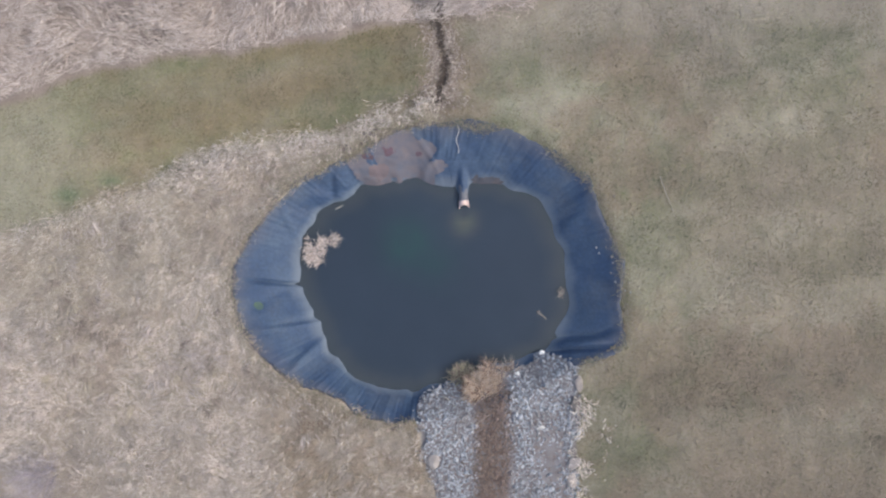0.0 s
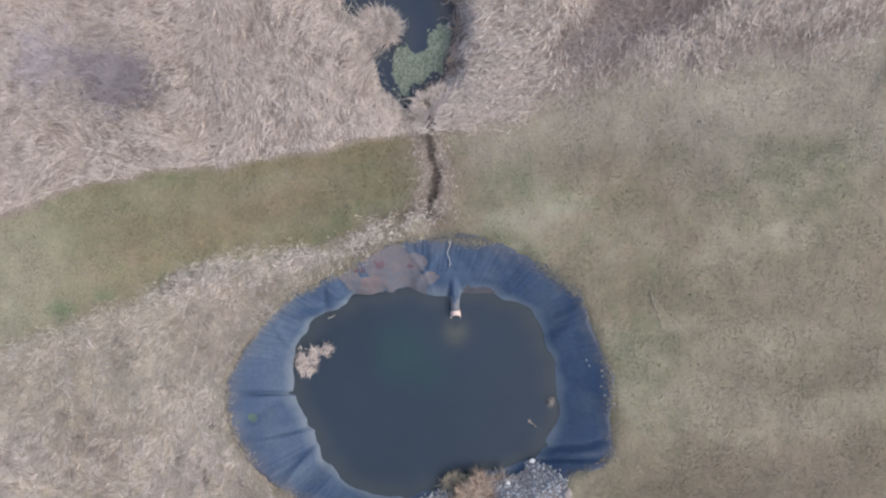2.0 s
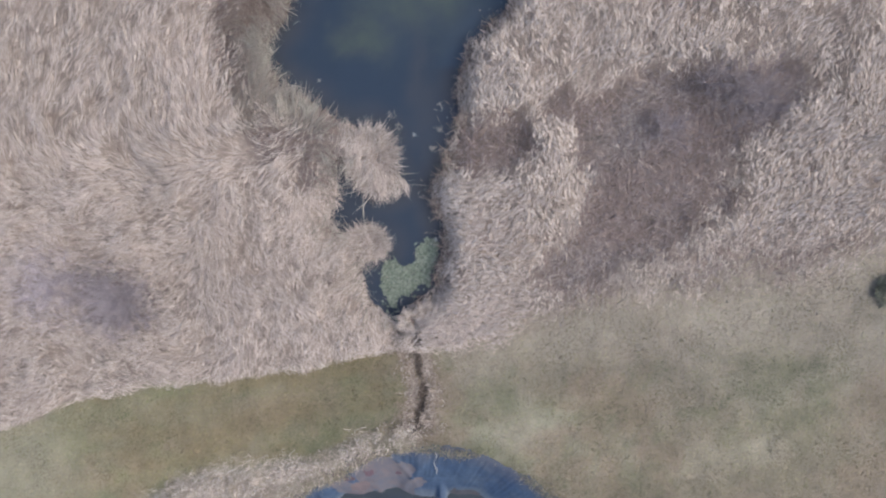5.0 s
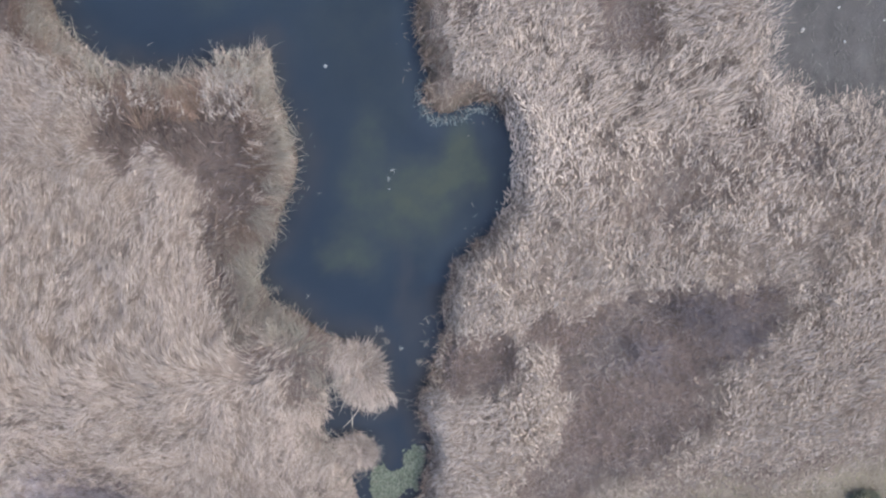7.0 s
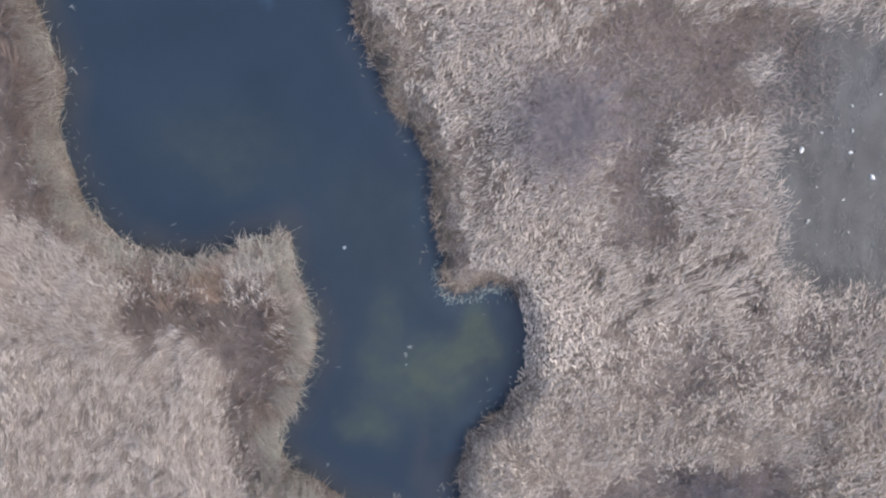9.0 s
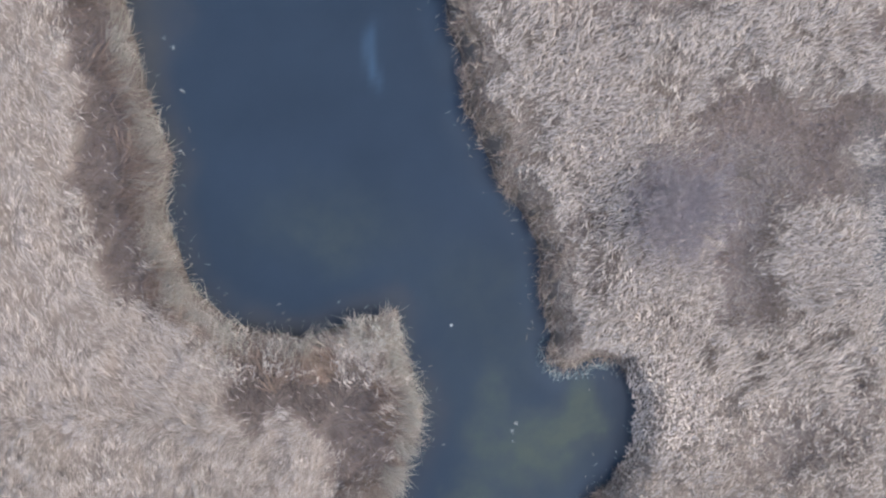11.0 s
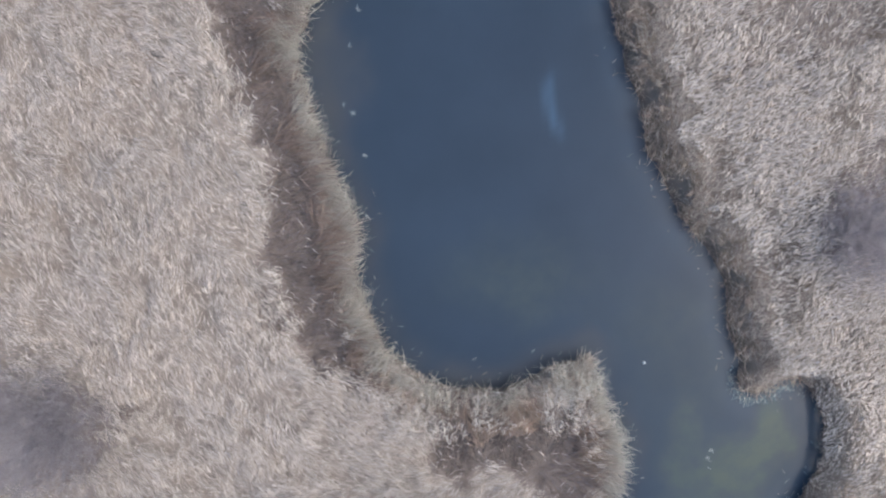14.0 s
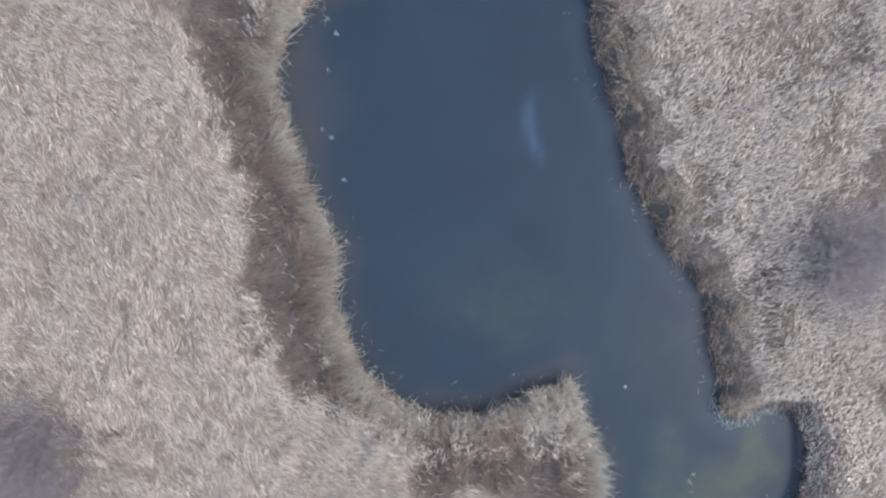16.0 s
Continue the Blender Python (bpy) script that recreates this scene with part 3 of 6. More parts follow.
# ---- water ----
def build_wetland_water():
    xs, ys = np.arange(-16, 5.01, 0.25), np.arange(9.5, 53, 0.25)
    X, Y = np.meshgrid(xs, ys)
    x, y = X.ravel(), Y.ravel()
    d = signed(x, y, SHORE)
    nx = len(xs)
    i, j = np.meshgrid(np.arange(nx - 1), np.arange(len(ys) - 1))
    a = (j * nx + i).ravel()
    keep = d[a] > -0.8
    a = a[keep]
    wx, wy = x + 1.5 * (lumps(x, y, 1.2, 160) - 0.5), y + 1.5 * (lumps(x, y, 1.2, 164) - 0.5)
    blob = lambda cx, cy, rx, ry: np.exp(-(((wx - cx) / rx) ** 2 + ((wy - cy) / ry) ** 2) ** 1.5)
    weed = 0.95 * blob(1.4, 23.25, 1.4, 0.6) + 0.32 * blob(0.3, 22.3, 1.7, 0.9) + 0.8 * blob(2.0, 24.0, 0.5, 1.0) + 0.45 * blob(-1.6, 23.5, 0.7, 1.7) + 0.34 * blob(0.1, 21.7, 1.5, 1.5) + 0.28 * blob(-1.1, 21.2, 1.4, 1.2) + 0.65 * blob(-2.5, 20.2, 0.9, 0.8)
    # The first two broad blobs paint sky reflection and haze over the bay.
    weed += 0.2 * blob(0.4, 23.2, 3.4, 3.4) + 0.14 * blob(-1.8, 27.3, 2.4, 2.6) + 0.1 * blob(-5.6, 30.0, 2.6, 1.3) + 0.13 * blob(-7.7, 30.7, 2.3, 1.5) + 0.10 * blob(-2.0, 28.6, 2.2, 1.0) + 0.14 * blob(-8, 31, 3, 1.5)
    weed = weed * (1 - 0.75 * np.exp(-((x - 0.35) / 0.75) ** 2 - ((y - 24.6) / 0.7) ** 2)) + 0.3 * np.exp(-((np.hypot(x - 0.75, y - 23.95) - 1.05) / 0.3) ** 2) * step(0.2, -0.5, y - 23.9 - 0.5 * (x - 1.2)) * step(0.1, 0.9, x + 0.2)
    # A narrow glint streak on the open water, put into the colour.
    blue_sheen = 0.4 * np.exp(-((x + 5.62 + 0.25 * np.sin(1.3 * (y - 36))) / 0.2) ** 2 - ((y - 36.9) / 1.1) ** 4) * (0.5 + field(x, y, 0.6, 77))
    east = x > np.interp(y, *DIVIDE.T)
    # Sky reflection along the east shore, painted as a blue tint.
    blue_sheen = blue_sheen + np.where(east & (y > 19), 0.15 * step(1.1, 0.1, d) * (0.4 + lumps(x, y, 0.8, 330)), 0)
    silt = np.where(east & (y > 19), 0.3, 0.8) * step(1.2, 0.0, d) * lumps(x, y, 1.2, 81) + 0.3 * blob(0.0, 18.2, 0.45, 2.2) + 0.35 * blob(-13.4, 38.6, 0.9, 2.0)
    me = grown_mesh("water", np.stack([x, y, np.full(x.shape, WATER_Z)], 1), np.stack([a, a + 1, a + nx + 1, a + nx], 1), True, algae=np.clip(weed, 0, 1), blue_sheen=blue_sheen, silt=silt)
    return tagged(piece("water", me, M_WETLAND), "still dark blue marsh water with drifting algae", "water", kind="structure")


def build_pond_water():
    n, rows = 160, 14
    th = np.linspace(-math.pi, math.pi, n, endpoint=False)
    R = edge_at(th) + 0.3
    V = [np.array([[HEART[0], HEART[1], POND_Z]])]
    for k in range(1, rows + 1):
        r = R * k / rows
        V.append(np.stack([HEART[0] + r * np.cos(th), HEART[1] + r * np.sin(th), np.full(n, POND_Z)], 1))
    V = np.vstack(V)
    F = []
    idx = lambda k, i: 1 + (k - 1) * n + i % n
    for i in range(n):
        F.append((0, idx(1, i), idx(1, i + 1)))
        for k in range(1, rows):
            F.append((idx(k, i), idx(k + 1, i), idx(k + 1, i + 1)))
            F.append((idx(k, i), idx(k + 1, i + 1), idx(k, i + 1)))
    x, y = V[:, 0], V[:, 1]
    blob = lambda cx, cy, r: np.exp(-((np.hypot(x - cx, y - cy) / r) ** 2))
    weed = 0.38 * blob(-1.4, 1.0, 0.9) + 0.15 * blob(-0.3, 0.2, 0.8)
    t = np.arctan2(y - HEART[1], x - HEART[0])
    away = edge_at(t) - np.hypot(x - HEART[0], y - HEART[1])
    silt = 0.95 * blob(0.68, 1.8, 0.42) - 0.5 * blob(0.68, 2.0, 0.2) + 0.3 * step(0.8, 0.0, away)
    me = grown_mesh("water", V, np.array(F), True, algae=weed, blue_sheen=np.zeros(len(V)), silt=np.clip(silt, 0, 1))
    return tagged(piece("water", me, M_POND), "still grey-green murky water in the lined pond", "water", kind="structure")


build_wetland_water()
build_pond_water()

# ---- pond liner: one draped sheet, gathered into folds that run down the slope ----
FOLDS = [(rng.uniform(-math.pi, math.pi), rng.uniform(0.025, 0.10), rng.uniform(0.02, 0.085) * rng.choice((-1, 1)), rng.uniform(-0.3, 0.3)) for _ in range(26)]
FOLDS += [(math.pi - 0.02, 0.012, -0.16, 0.03), (-2.86, 0.02, 0.10, 0.08), (-2.62, 0.03, 0.12, -0.1), (-0.42, 0.02, -0.15, -0.22), (-0.30, 0.02, -0.13, -0.2), (-0.36, 0.03, 0.12, -0.2)]


def liner_z(th, s):
    """Height of the sheet: s is 0 at the rim and 1 at the water."""
    z = 0.05 - 0.85 * (0.82 * s + 0.18 * s * s)
    for t0, w, amp, lean in FOLDS:
        d = (th - t0 - lean * (s - 0.5) + math.pi) % (2 * math.pi) - math.pi
        z = z + amp * np.exp(-(d / w) ** 2) * np.sin(np.clip(s, 0, 1.15) * 2.2 + 0.35) * np.clip(1.6 - s, 0, 1) * np.clip(0.25 + 3 * s, 0, 1)
    slump = np.exp(-((th - 2.35) / 0.5) ** 2) + 0.5 * np.exp(-((th - 1.2) / 0.4) ** 2) + 0.4 * np.exp(-((th + 2.0) / 0.3) ** 2)
    z = z + 0.24 * slump * (lumps(th * 6 + 1.5 * s, s * 2.6 + 2 * th, 0.8, 52) - 0.5) * np.clip(2.5 * s, 0, 1) * np.clip(4 * (1.1 - s), 0, 1)
    return z + 0.07 * (lumps(th * 3, s * 2.2, 0.9, 50) - 0.5) * np.clip(2 * s + 0.2, 0, 1)


def liner_at(x, y):
    th, r = np.arctan2(y - HEART[1], x - HEART[0]), np.hypot(x - HEART[0], y - HEART[1])
    s = (rim_at(th) - r) / (rim_at(th) - edge_at(th))
    return np.where(s < 0, ground_z(x, y) + 0.02, liner_z(th, np.clip(s, 0, 1.4)))


def build_liner():
    thing = tagged(new("pond_liner"), "faded blue pond sheet draped in folds around the water", "pond liner")
    n = 900
    th = np.linspace(-math.pi, math.pi, n, endpoint=False)
    ragged = 0.3 * (field(th * 5, 0 * th, 0.5, 70) - 0.5) + 0.10 * (field(th * 30, 0 * th, 0.5, 71) - 0.5)
    R, E = rim_at(th) + ragged, edge_at(th)
    S = np.concatenate([[-0.12, -0.05], np.linspace(0, 1, 26), [1.1, 1.25, 1.4]])
    V = []
    for s in S:
        r = R + (E - R) * s
        z = np.where(s < 0, -0.06 if s < -0.1 else 0.05, liner_z(th, max(s, 0)))
        V.append(np.stack([HEART[0] + r * np.cos(th), HEART[1] + r * np.sin(th), z], 1))
    for k, zz in ((0.6, -1.7), (0.02, -1.8)):
        V.append(np.stack([HEART[0] + k * E * np.cos(th), HEART[1] + k * E * np.sin(th), np.full(n, zz)], 1))
    rows = len(V)
    i, k = np.meshgrid(np.arange(n), np.arange(rows - 1))
    a, b = (k * n + i).ravel(), (k * n + (i + 1) % n).ravel()
    piece("sheet", grown_mesh("sheet", np.vstack(V), np.stack([a, a + n, b + n, b], 1), True), M_LINER, thing)

    def scrap(name, material, x0, x1, y0, y1, lift, seed, label, cells=60, edge=0.16):
        """A scrap of cloth that lies on the sheet, with a ragged outline."""
        xs, ys = np.linspace(x0, x1, cells), np.linspace(y0, y1, cells)
        X, Y = np.meshgrid(xs, ys)
        u, v = (X - x0) / (x1 - x0) * 2 - 1, (Y - y0) / (y1 - y0) * 2 - 1
        keep = (np.hypot(u, v) ** 2 + 1.9 * (lumps(X, Y, edge * 4, seed) - 0.5)) < 0.75
        z = liner_at(X.ravel(), Y.ravel()) + lift
        i, j = np.meshgrid(np.arange(cells - 1), np.arange(cells - 1))
        a = (j * cells + i).ravel()
        k4 = np.stack([a, a + 1, a + cells + 1, a + cells], 1)
        k4 = k4[keep.ravel()[k4].all(1)]
        piece(name, grown_mesh(name, np.stack([X.ravel(), Y.ravel(), z], 1), k4, True), material, thing, label)

    scrap("underlay", M_UNDERLAY, -3.9, 0.15, 2.9, 5.0, 0.035, 90, "bare silted grey-pink underlay")
    scrap("underlay", M_UNDERLAY, 0.75, 2.1, 2.95, 3.55, 0.03, 97, "bare silted grey-pink underlay", 40, 0.09)
    for x, y, s in ((-2.05, 4.25, 0.27), (-2.75, 4.05, 0.22), (-0.95, 4.2, 0.16)):
        scrap("scrap", M_RED, x - s, x + s, y - 0.6 * s, y + 0.6 * s, 0.06, int(90 + 20 * s), "faded red cloth scrap", 30, 0.045)
    scrap("patch", M_SALMON, -2.75, -2.0, 3.25, 3.95, 0.05, 99, "faded salmon cloth patch", 40, 0.09)
    scrap("moss_spot", M_MOSS, -6.8, -6.4, -1.4, -1.05, 0.03, 93, "green algae spot", 20, 0.1)
    return thing


build_liner()

# ---- blades: reeds, rank grass and turf ----
def scatter(x0, x1, y0, y1, cell):
    """Loose even points; they thin out towards the edges of the place."""
    xs, ys = np.arange(x0, x1, cell), np.arange(y0, y1, cell)
    X, Y = np.meshgrid(xs, ys)
    x, y = X.ravel() + rng.uniform(0, cell, X.size), Y.ravel() + rng.uniform(0, cell, X.size)
    edge = np.minimum(np.minimum(x + 31, 21 - x), np.minimum(y + 12, 48 - y)) + 2 * (lumps(x, y, 3.0, 260) - 0.5)
    keep = rng.random(len(x)) < step(0.0, 2.6, edge) * (1 - 0.65 * step(-19.0, -21.0, x) * step(16.0, 12.0, y))
    return x[keep], y[keep]


def blades(name, x, y, z, heading, lean, length, width, tint, droop=0.25, label="", category="", parent=None, curl=0.12, tip=None):
    """Many bent blades in one mesh. lean: 0 stands upright, 1 lies flat."""
    n = len(x)
    up = np.cos(lean * math.pi / 2)
    out = np.sin(lean * math.pi / 2)
    dx, dy = np.cos(heading), np.sin(heading)
    sx, sy = -dy, dx
    roll = rng.normal(0, 0.35, n)
    swing = rng.normal(0, curl, n) * length
    V = np.empty((n, 5, 3), np.float32)
    for k, (f, w) in enumerate(((0, -0.2), (0, 0.2), (0.5, 0.5), (0.5, -0.5), (1.0, 0.0))):
        bend = droop * f * f
        reach = length * (out * f + 0.35 * bend)
        side = w * width + swing * f * f
        V[:, k, 0] = x + dx * reach + sx * side
        V[:, k, 1] = y + dy * reach + sy * side
        V[:, k, 2] = z + length * (up * f - 0.5 * bend * up) + w * width * roll
    o = (np.arange(n) * 5)[:, None]
    F = np.concatenate([o + np.array([[0, 1, 2]]), o + np.array([[0, 2, 3]]), o + np.array([[3, 2, 4]])])
    shade = np.repeat(np.asarray(tint)[:, None, :], 5, 1)
    if tip is not None:
        shade[:, 4] = tip
        shade[:, 2:4] = 0.5 * (shade[:, 2:4] + np.asarray(tip)[:, None, :])
    me = grown_mesh(name, V.reshape(-1, 3), F, False, tint=shade.reshape(-1, 3))
    ob = piece(name, me, M_BLADE, parent, label if parent else "")
    return tagged(ob, "" if parent else label, category, kind="stuff")


def shades(n, palette, weights):
    """A tint for each blade, from a few dry or green tones."""
    pick = rng.choice(len(palette), n, p=np.array(weights) / sum(weights))
    return np.array(palette)[pick]


STRAW, PALE, TAN, BROWN, GREY = (0.46, 0.40, 0.36), (0.52, 0.46, 0.42), (0.385, 0.33, 0.29), (0.20, 0.16, 0.14), (0.36, 0.335, 0.305)
PATH_X0, PATH_X1, PATH_Y0, PATH_Y1 = -31.0, 21.0, -12.0, 48.0


def shore_distance(x, y):
    d = np.full(x.shape, -9.0)
    near = (x > -20) & (x < 8) & (y > 8) & (y < 56)
    d[near] = signed(x[near], y[near], SHORE)
    return d


def flow(x, y, seed, turns=2.4):
    return 2 * math.pi * turns * (0.7 * field(x, y, 6.0, seed) + 0.3 * field(x, y, 2.2, seed + 4))


def lock(x, y, seed, size=0.3):
    """The common turn of the blades that lie in one lock, from -1 to 1."""
    return 2 * step(0.2, 0.8, 0.5 * field(x, y, size, seed) + 0.3 * field(x, y, 2.3 * size, seed + 1) + 0.2 * field(x, y, 0.5 * size, seed + 2)) - 1


def on_bed(x, y, heading, length, bed, margin=0.0):
    """Whether a blade's tip still lies over its own bed, clear of hollows and open water."""
    u, v = x + np.cos(heading) * length * 0.85, y + np.sin(heading) * length * 0.85
    return (cover(u, v)[bed] > (0.5 if bed == 3 else 0.12)) & (rng.random(len(x)) > 0.7 * hollow(u, v)) & (shore_distance(u, v) < margin)


def lying_reeds():
    """West side: tall reeds that wind and snow have pressed flat into swirls."""
    x, y = scatter(PATH_X0, 0.6, 4.0, PATH_Y1, 0.046)
    rw = cover(x, y)[3]
    d = shore_distance(x, y)
    channel = np.maximum(step(16.9, 16.1, y), step(18.6, 17.4, y) * step(-4.0, -3.2, x))
    keep = (rng.random(len(x)) < rw * (1 - 0.97 * hollow(x, y)) * (0.25 + 1.0 * step(0.25, 0.7, 0.5 * field(x, y, 0.35, 15) + 0.5 * field(x, y, 0.9, 16)))) & (d < -0.35 + 0.27 * channel)
    x, y, d, channel = x[keep], y[keep], d[keep], channel[keep]
    far = step(17, 25, y)
    head = (1 - far) * (2.2 + flow(x, y, 3, 0.58)) + far * (-0.85 + 1.5 * (lumps(x, y, 5.0, 340) - 0.5)) + rng.normal(0, 0.3, len(x)) * (1 + 0.8 * step(17.0, 14.0, y)) + (0.65 - 0.2 * far) * lock(x, y, 310)
    mid = step(14.5, 17.5, y) * step(25.0, 22.0, y) * step(-4.0, -7.0, x)
    head = head * (1 - mid) + mid * (1.25 + 1.2 * (lumps(x, y, 3.0, 341) - 0.5) + rng.normal(0, 0.3, len(x)) + 0.4 * lock(x, y, 310))
    length = rng.uniform(0.16, 0.66, len(x)) * (1 - 0.25 * mid) * (1 - 0.42 * far) * (0.66 + 0.34 * step(12, 18, y))
    keep = on_bed(x, y, head, length, 3, -0.1 + 0.35 * channel)
    x, y, d, head, length = x[keep], y[keep], d[keep], head[keep], length[keep]
    n = len(x)
    pile = lumps(x, y, 1.1, 33)
    pile = 0.75 * pile + 0.5 * np.abs(2 * field(x, y, 0.7, 230) - 1) ** 0.7 * (1 - np.abs(2 * field(x, y, 2.3, 231) - 1))
    pile = pile + 0.16 * lock(x, y, 310)
    z = ground_z(x, y) + 0.15 + 0.9 * pile * rng.uniform(0.6, 1.0, n) * step(-0.1, -1.8, d + 0.5 * step(17.2, 16.2, y))
    lean = np.clip(rng.normal(0.86, 0.1, n) + 0.06 * step(18, 15, y), 0.5, 1.02)
    tint = shades(n, (PALE, STRAW, TAN, BROWN), (4, 5, 2, 0.4)) * (0.83 + 0.42 * (0.6 * lumps(x, y, 3.0, 34) + 0.4 * lumps(x, y, 0.5, 35))[:, None] + 0.06 * step(26, 31, y)[:, None] + 0.09 * (step(17, 13.5, y) * step(-9, -6, x))[:, None] + 0.02 * (step(16, 19, y) * step(28, 25, y))[:, None]) * (1 + 0.2 * step(26, 31, y) * rng.normal(0, 1, n).clip(-2, 1.5))[:, None]
    blades("reed_bed", x, y, z, head, lean, length, rng.uniform(0.010, 0.026, n), tint, 0.3,
           "pale dry reeds pressed flat into swirls on the marsh bank", "reeds")


def plumed_reeds():
    """East side: standing reeds. Brown stalks and leaves below, pale plumes over them."""
    x, y = scatter(-9.0, PATH_X1, 8.5, PATH_Y1, 0.056)
    re = cover(x, y)[4]
    d = shore_distance(x, y)
    clump = 0.55 * field(x, y, 0.3, 17) + 0.45 * field(x, y, 0.8, 18)
    keep = (rng.random(len(x)) < re * (1 - 0.9 * hollow(x, y)) * (1 - mud(x, y)) * (0.35 + 0.75 * step(0.2, 0.55, clump))) & (d < -0.6 * east_strip(x, y))
    x, y, d = x[keep], y[keep], d[keep]
    head = sway_of(x, y) + rng.normal(0, 0.7, len(x))
    length = rng.uniform(0.14, 0.4, len(x))
    keep = on_bed(x, y, head, length, 4, -0.05)
    x, y, d, head, length = x[keep], y[keep], d[keep], head[keep], length[keep]
    n = len(x)
    z = ground_z(x, y) + 0.05 + (0.35 + 0.3 * lumps(x, y, 2.0, 19)) * rng.uniform(0.3, 1, n) * step(-0.1, -1.1, d)
    tint = shades(n, (STRAW, TAN, (0.35, 0.295, 0.268), (0.25, 0.205, 0.188), GREY), (3.2, 3.4, 3, 1.3, 0.6)) * (0.8 + 0.5 * (0.55 * lumps(x, y, 2.6, 36) + 0.45 * lumps(x, y, 0.6, 37)) - 0.03 * step(21.5, 26, y) + 0.03 * step(23, 20, y) + 0.22 * step(4.6, 2.6, x) * step(16.0, 14.5, y))[:, None]
    blades("reed_bed", x, y, z, head, np.clip(rng.normal(0.68, 0.15, n) + 0.22 * step(4.6, 2.6, x) * step(16.0, 14.5, y), 0.2, 1.0), length, rng.uniform(0.010, 0.022, n), tint, 0.45, curl=0.05, label="standing dry reed stalks with brown gaps between", category="reeds")

    x, y = scatter(-9.0, PATH_X1, 8.8, PATH_Y1, 0.066)
    re = cover(x, y)[4]
    d = shore_distance(x, y)
    clump = 0.45 * field(x, y, 0.32, 27) + 0.35 * field(x, y, 0.8, 18) + 0.2 * field(x, y, 0.17, 28)
    thick = 0.1 + 1.0 * step(0.26, 0.62, clump + 0.06 * step(20.0, 25.0, y) + 0.5 * (lumps(x, y, 2.4, 360) - 0.5))
    keep = (rng.random(len(x)) < step(0.35, 0.8, re) * (1 - hollow(x, y)) ** 2 * (1 - mud(x, y)) * (thick + 0.35 * step(4.6, 2.6, x) * step(16.0, 14.5, y) + 0.35 * np.exp(-(((x - 3.8) / 1.0) ** 2 + ((y - 23.2) / 2.0) ** 2) ** 2)) * 0.82) & (d < -east_strip(x, y))
    x, y, d = x[keep], y[keep], d[keep]
    n = len(x)
    edge = lumps(x, y, 2.0, 19)
    z = ground_z(x, y) + 0.15 + (0.5 + 0.5 * edge) * rng.uniform(0.55, 1, n) * step(-0.1, -1.1, d) * (0.4 + 0.6 * step(9.5, 12.0, y))
    z = z + 0.55 * np.exp(-((x - 4.3) / 1.2) ** 2 - ((y - 23.3) / 2.3) ** 2) * step(-1.2, -0.4, d)
    swept = np.clip(1.3 * np.exp(-((x - 9.2) / 3.2) ** 2 - ((y - 25.6) / 1.4) ** 2) * step(0.3, 0.6, lumps(x, y, 1.2, 350)), 0, 1)
    laid = rng.random(n) < swept
    head = np.where(laid, 0.3 + 1.6 * (lumps(x, y, 1.6, 351) - 0.5) + rng.normal(0, 0.25, n), sway_of(x, y) + rng.normal(0, 0.5, n) + 0.6 * lock(x, y, 352, 0.4))
    length = rng.uniform(0.12, 0.30, n) * np.where(laid, 1.9, 1.0)
    verge = step(14.0, 11.5, y) * step(4.0, 6.0, x)
    length = length * (1 - 0.3 * verge)
    width = rng.uniform(0.020, 0.046, n) * (1 - 0.3 * verge) * np.where(laid, 0.6, 1.0) * (1 - 0.14 * step(22, 28, y))
    # The term around (4.6, 24) lightens plumes to offset shade on the bay's bank.
    tone = 0.87 + 0.5 * (0.6 * lumps(x, y, 2.2, 36) + 0.4 * lumps(x, y, 0.5, 39)) + 0.06 * step(20.5, 26, y) + 0.05 * step(26, 29, y) - 0.06 * step(23, 20, y) + 0.27 * np.exp(-((x - 4.6) / 2.4) ** 2 - ((y - 24) / 2.6) ** 2) - 0.1 * verge
    tint = shades(n, ((0.55, 0.49, 0.44), PALE, STRAW, (0.40, 0.35, 0.31)), (2, 4, 3, 2)) * tone[:, None]
    blades("reed_plumes", x, y, z, head, np.where(laid, 0.92, np.clip(rng.normal(0.62, 0.16, n) + 0.26 * step(4.6, 2.6, x) * step(16.0, 14.5, y), 0.15, 1.0)), length, width, tint, 0.3, curl=0.04, label="pale feathery seed heads of the standing reeds", category="reeds", tip=tint * 0.9)


def sway_of(x, y):
    """The way in which the standing reeds lean: north on the whole, east along the channel."""
    by_channel = step(4.6, 2.6, x) * step(16.0, 14.5, y)
    lean = 1.45 - 0.75 * step(24, 30, y) + 1.3 * (lumps(x, y, 3.0, 9) - 0.5)
    return lean * (1 - by_channel) + (0.1 + 1.2 * (lumps(x, y, 1.6, 11) - 0.5)) * by_channel


def east_strip(x, y):
    """Width of the dark strip between the water and the pale reeds on the east bank."""
    bay = np.exp(-(((x - 3.8) / 1.3) ** 2 + ((y - 23.2) / 2.2) ** 2) ** 2)
    return (1 - 1.15 * bay) * (0.1 + 0.1 * step(20.0, 25.5, y)) - 0.12 * bay + (1 - bay) * (0.12 + 0.13 * step(20.0, 25.5, y) + 0.8 * step(25.5, 29.0, y) + 1.0 * step(32.0, 36.0, y)) * (1.6 * lumps(x, y, 1.3, 170) - 0.25) + 0.9 * np.exp(-((x - 1.2) / 1.3) ** 2 - ((y - 26.6) / 1.6) ** 2)


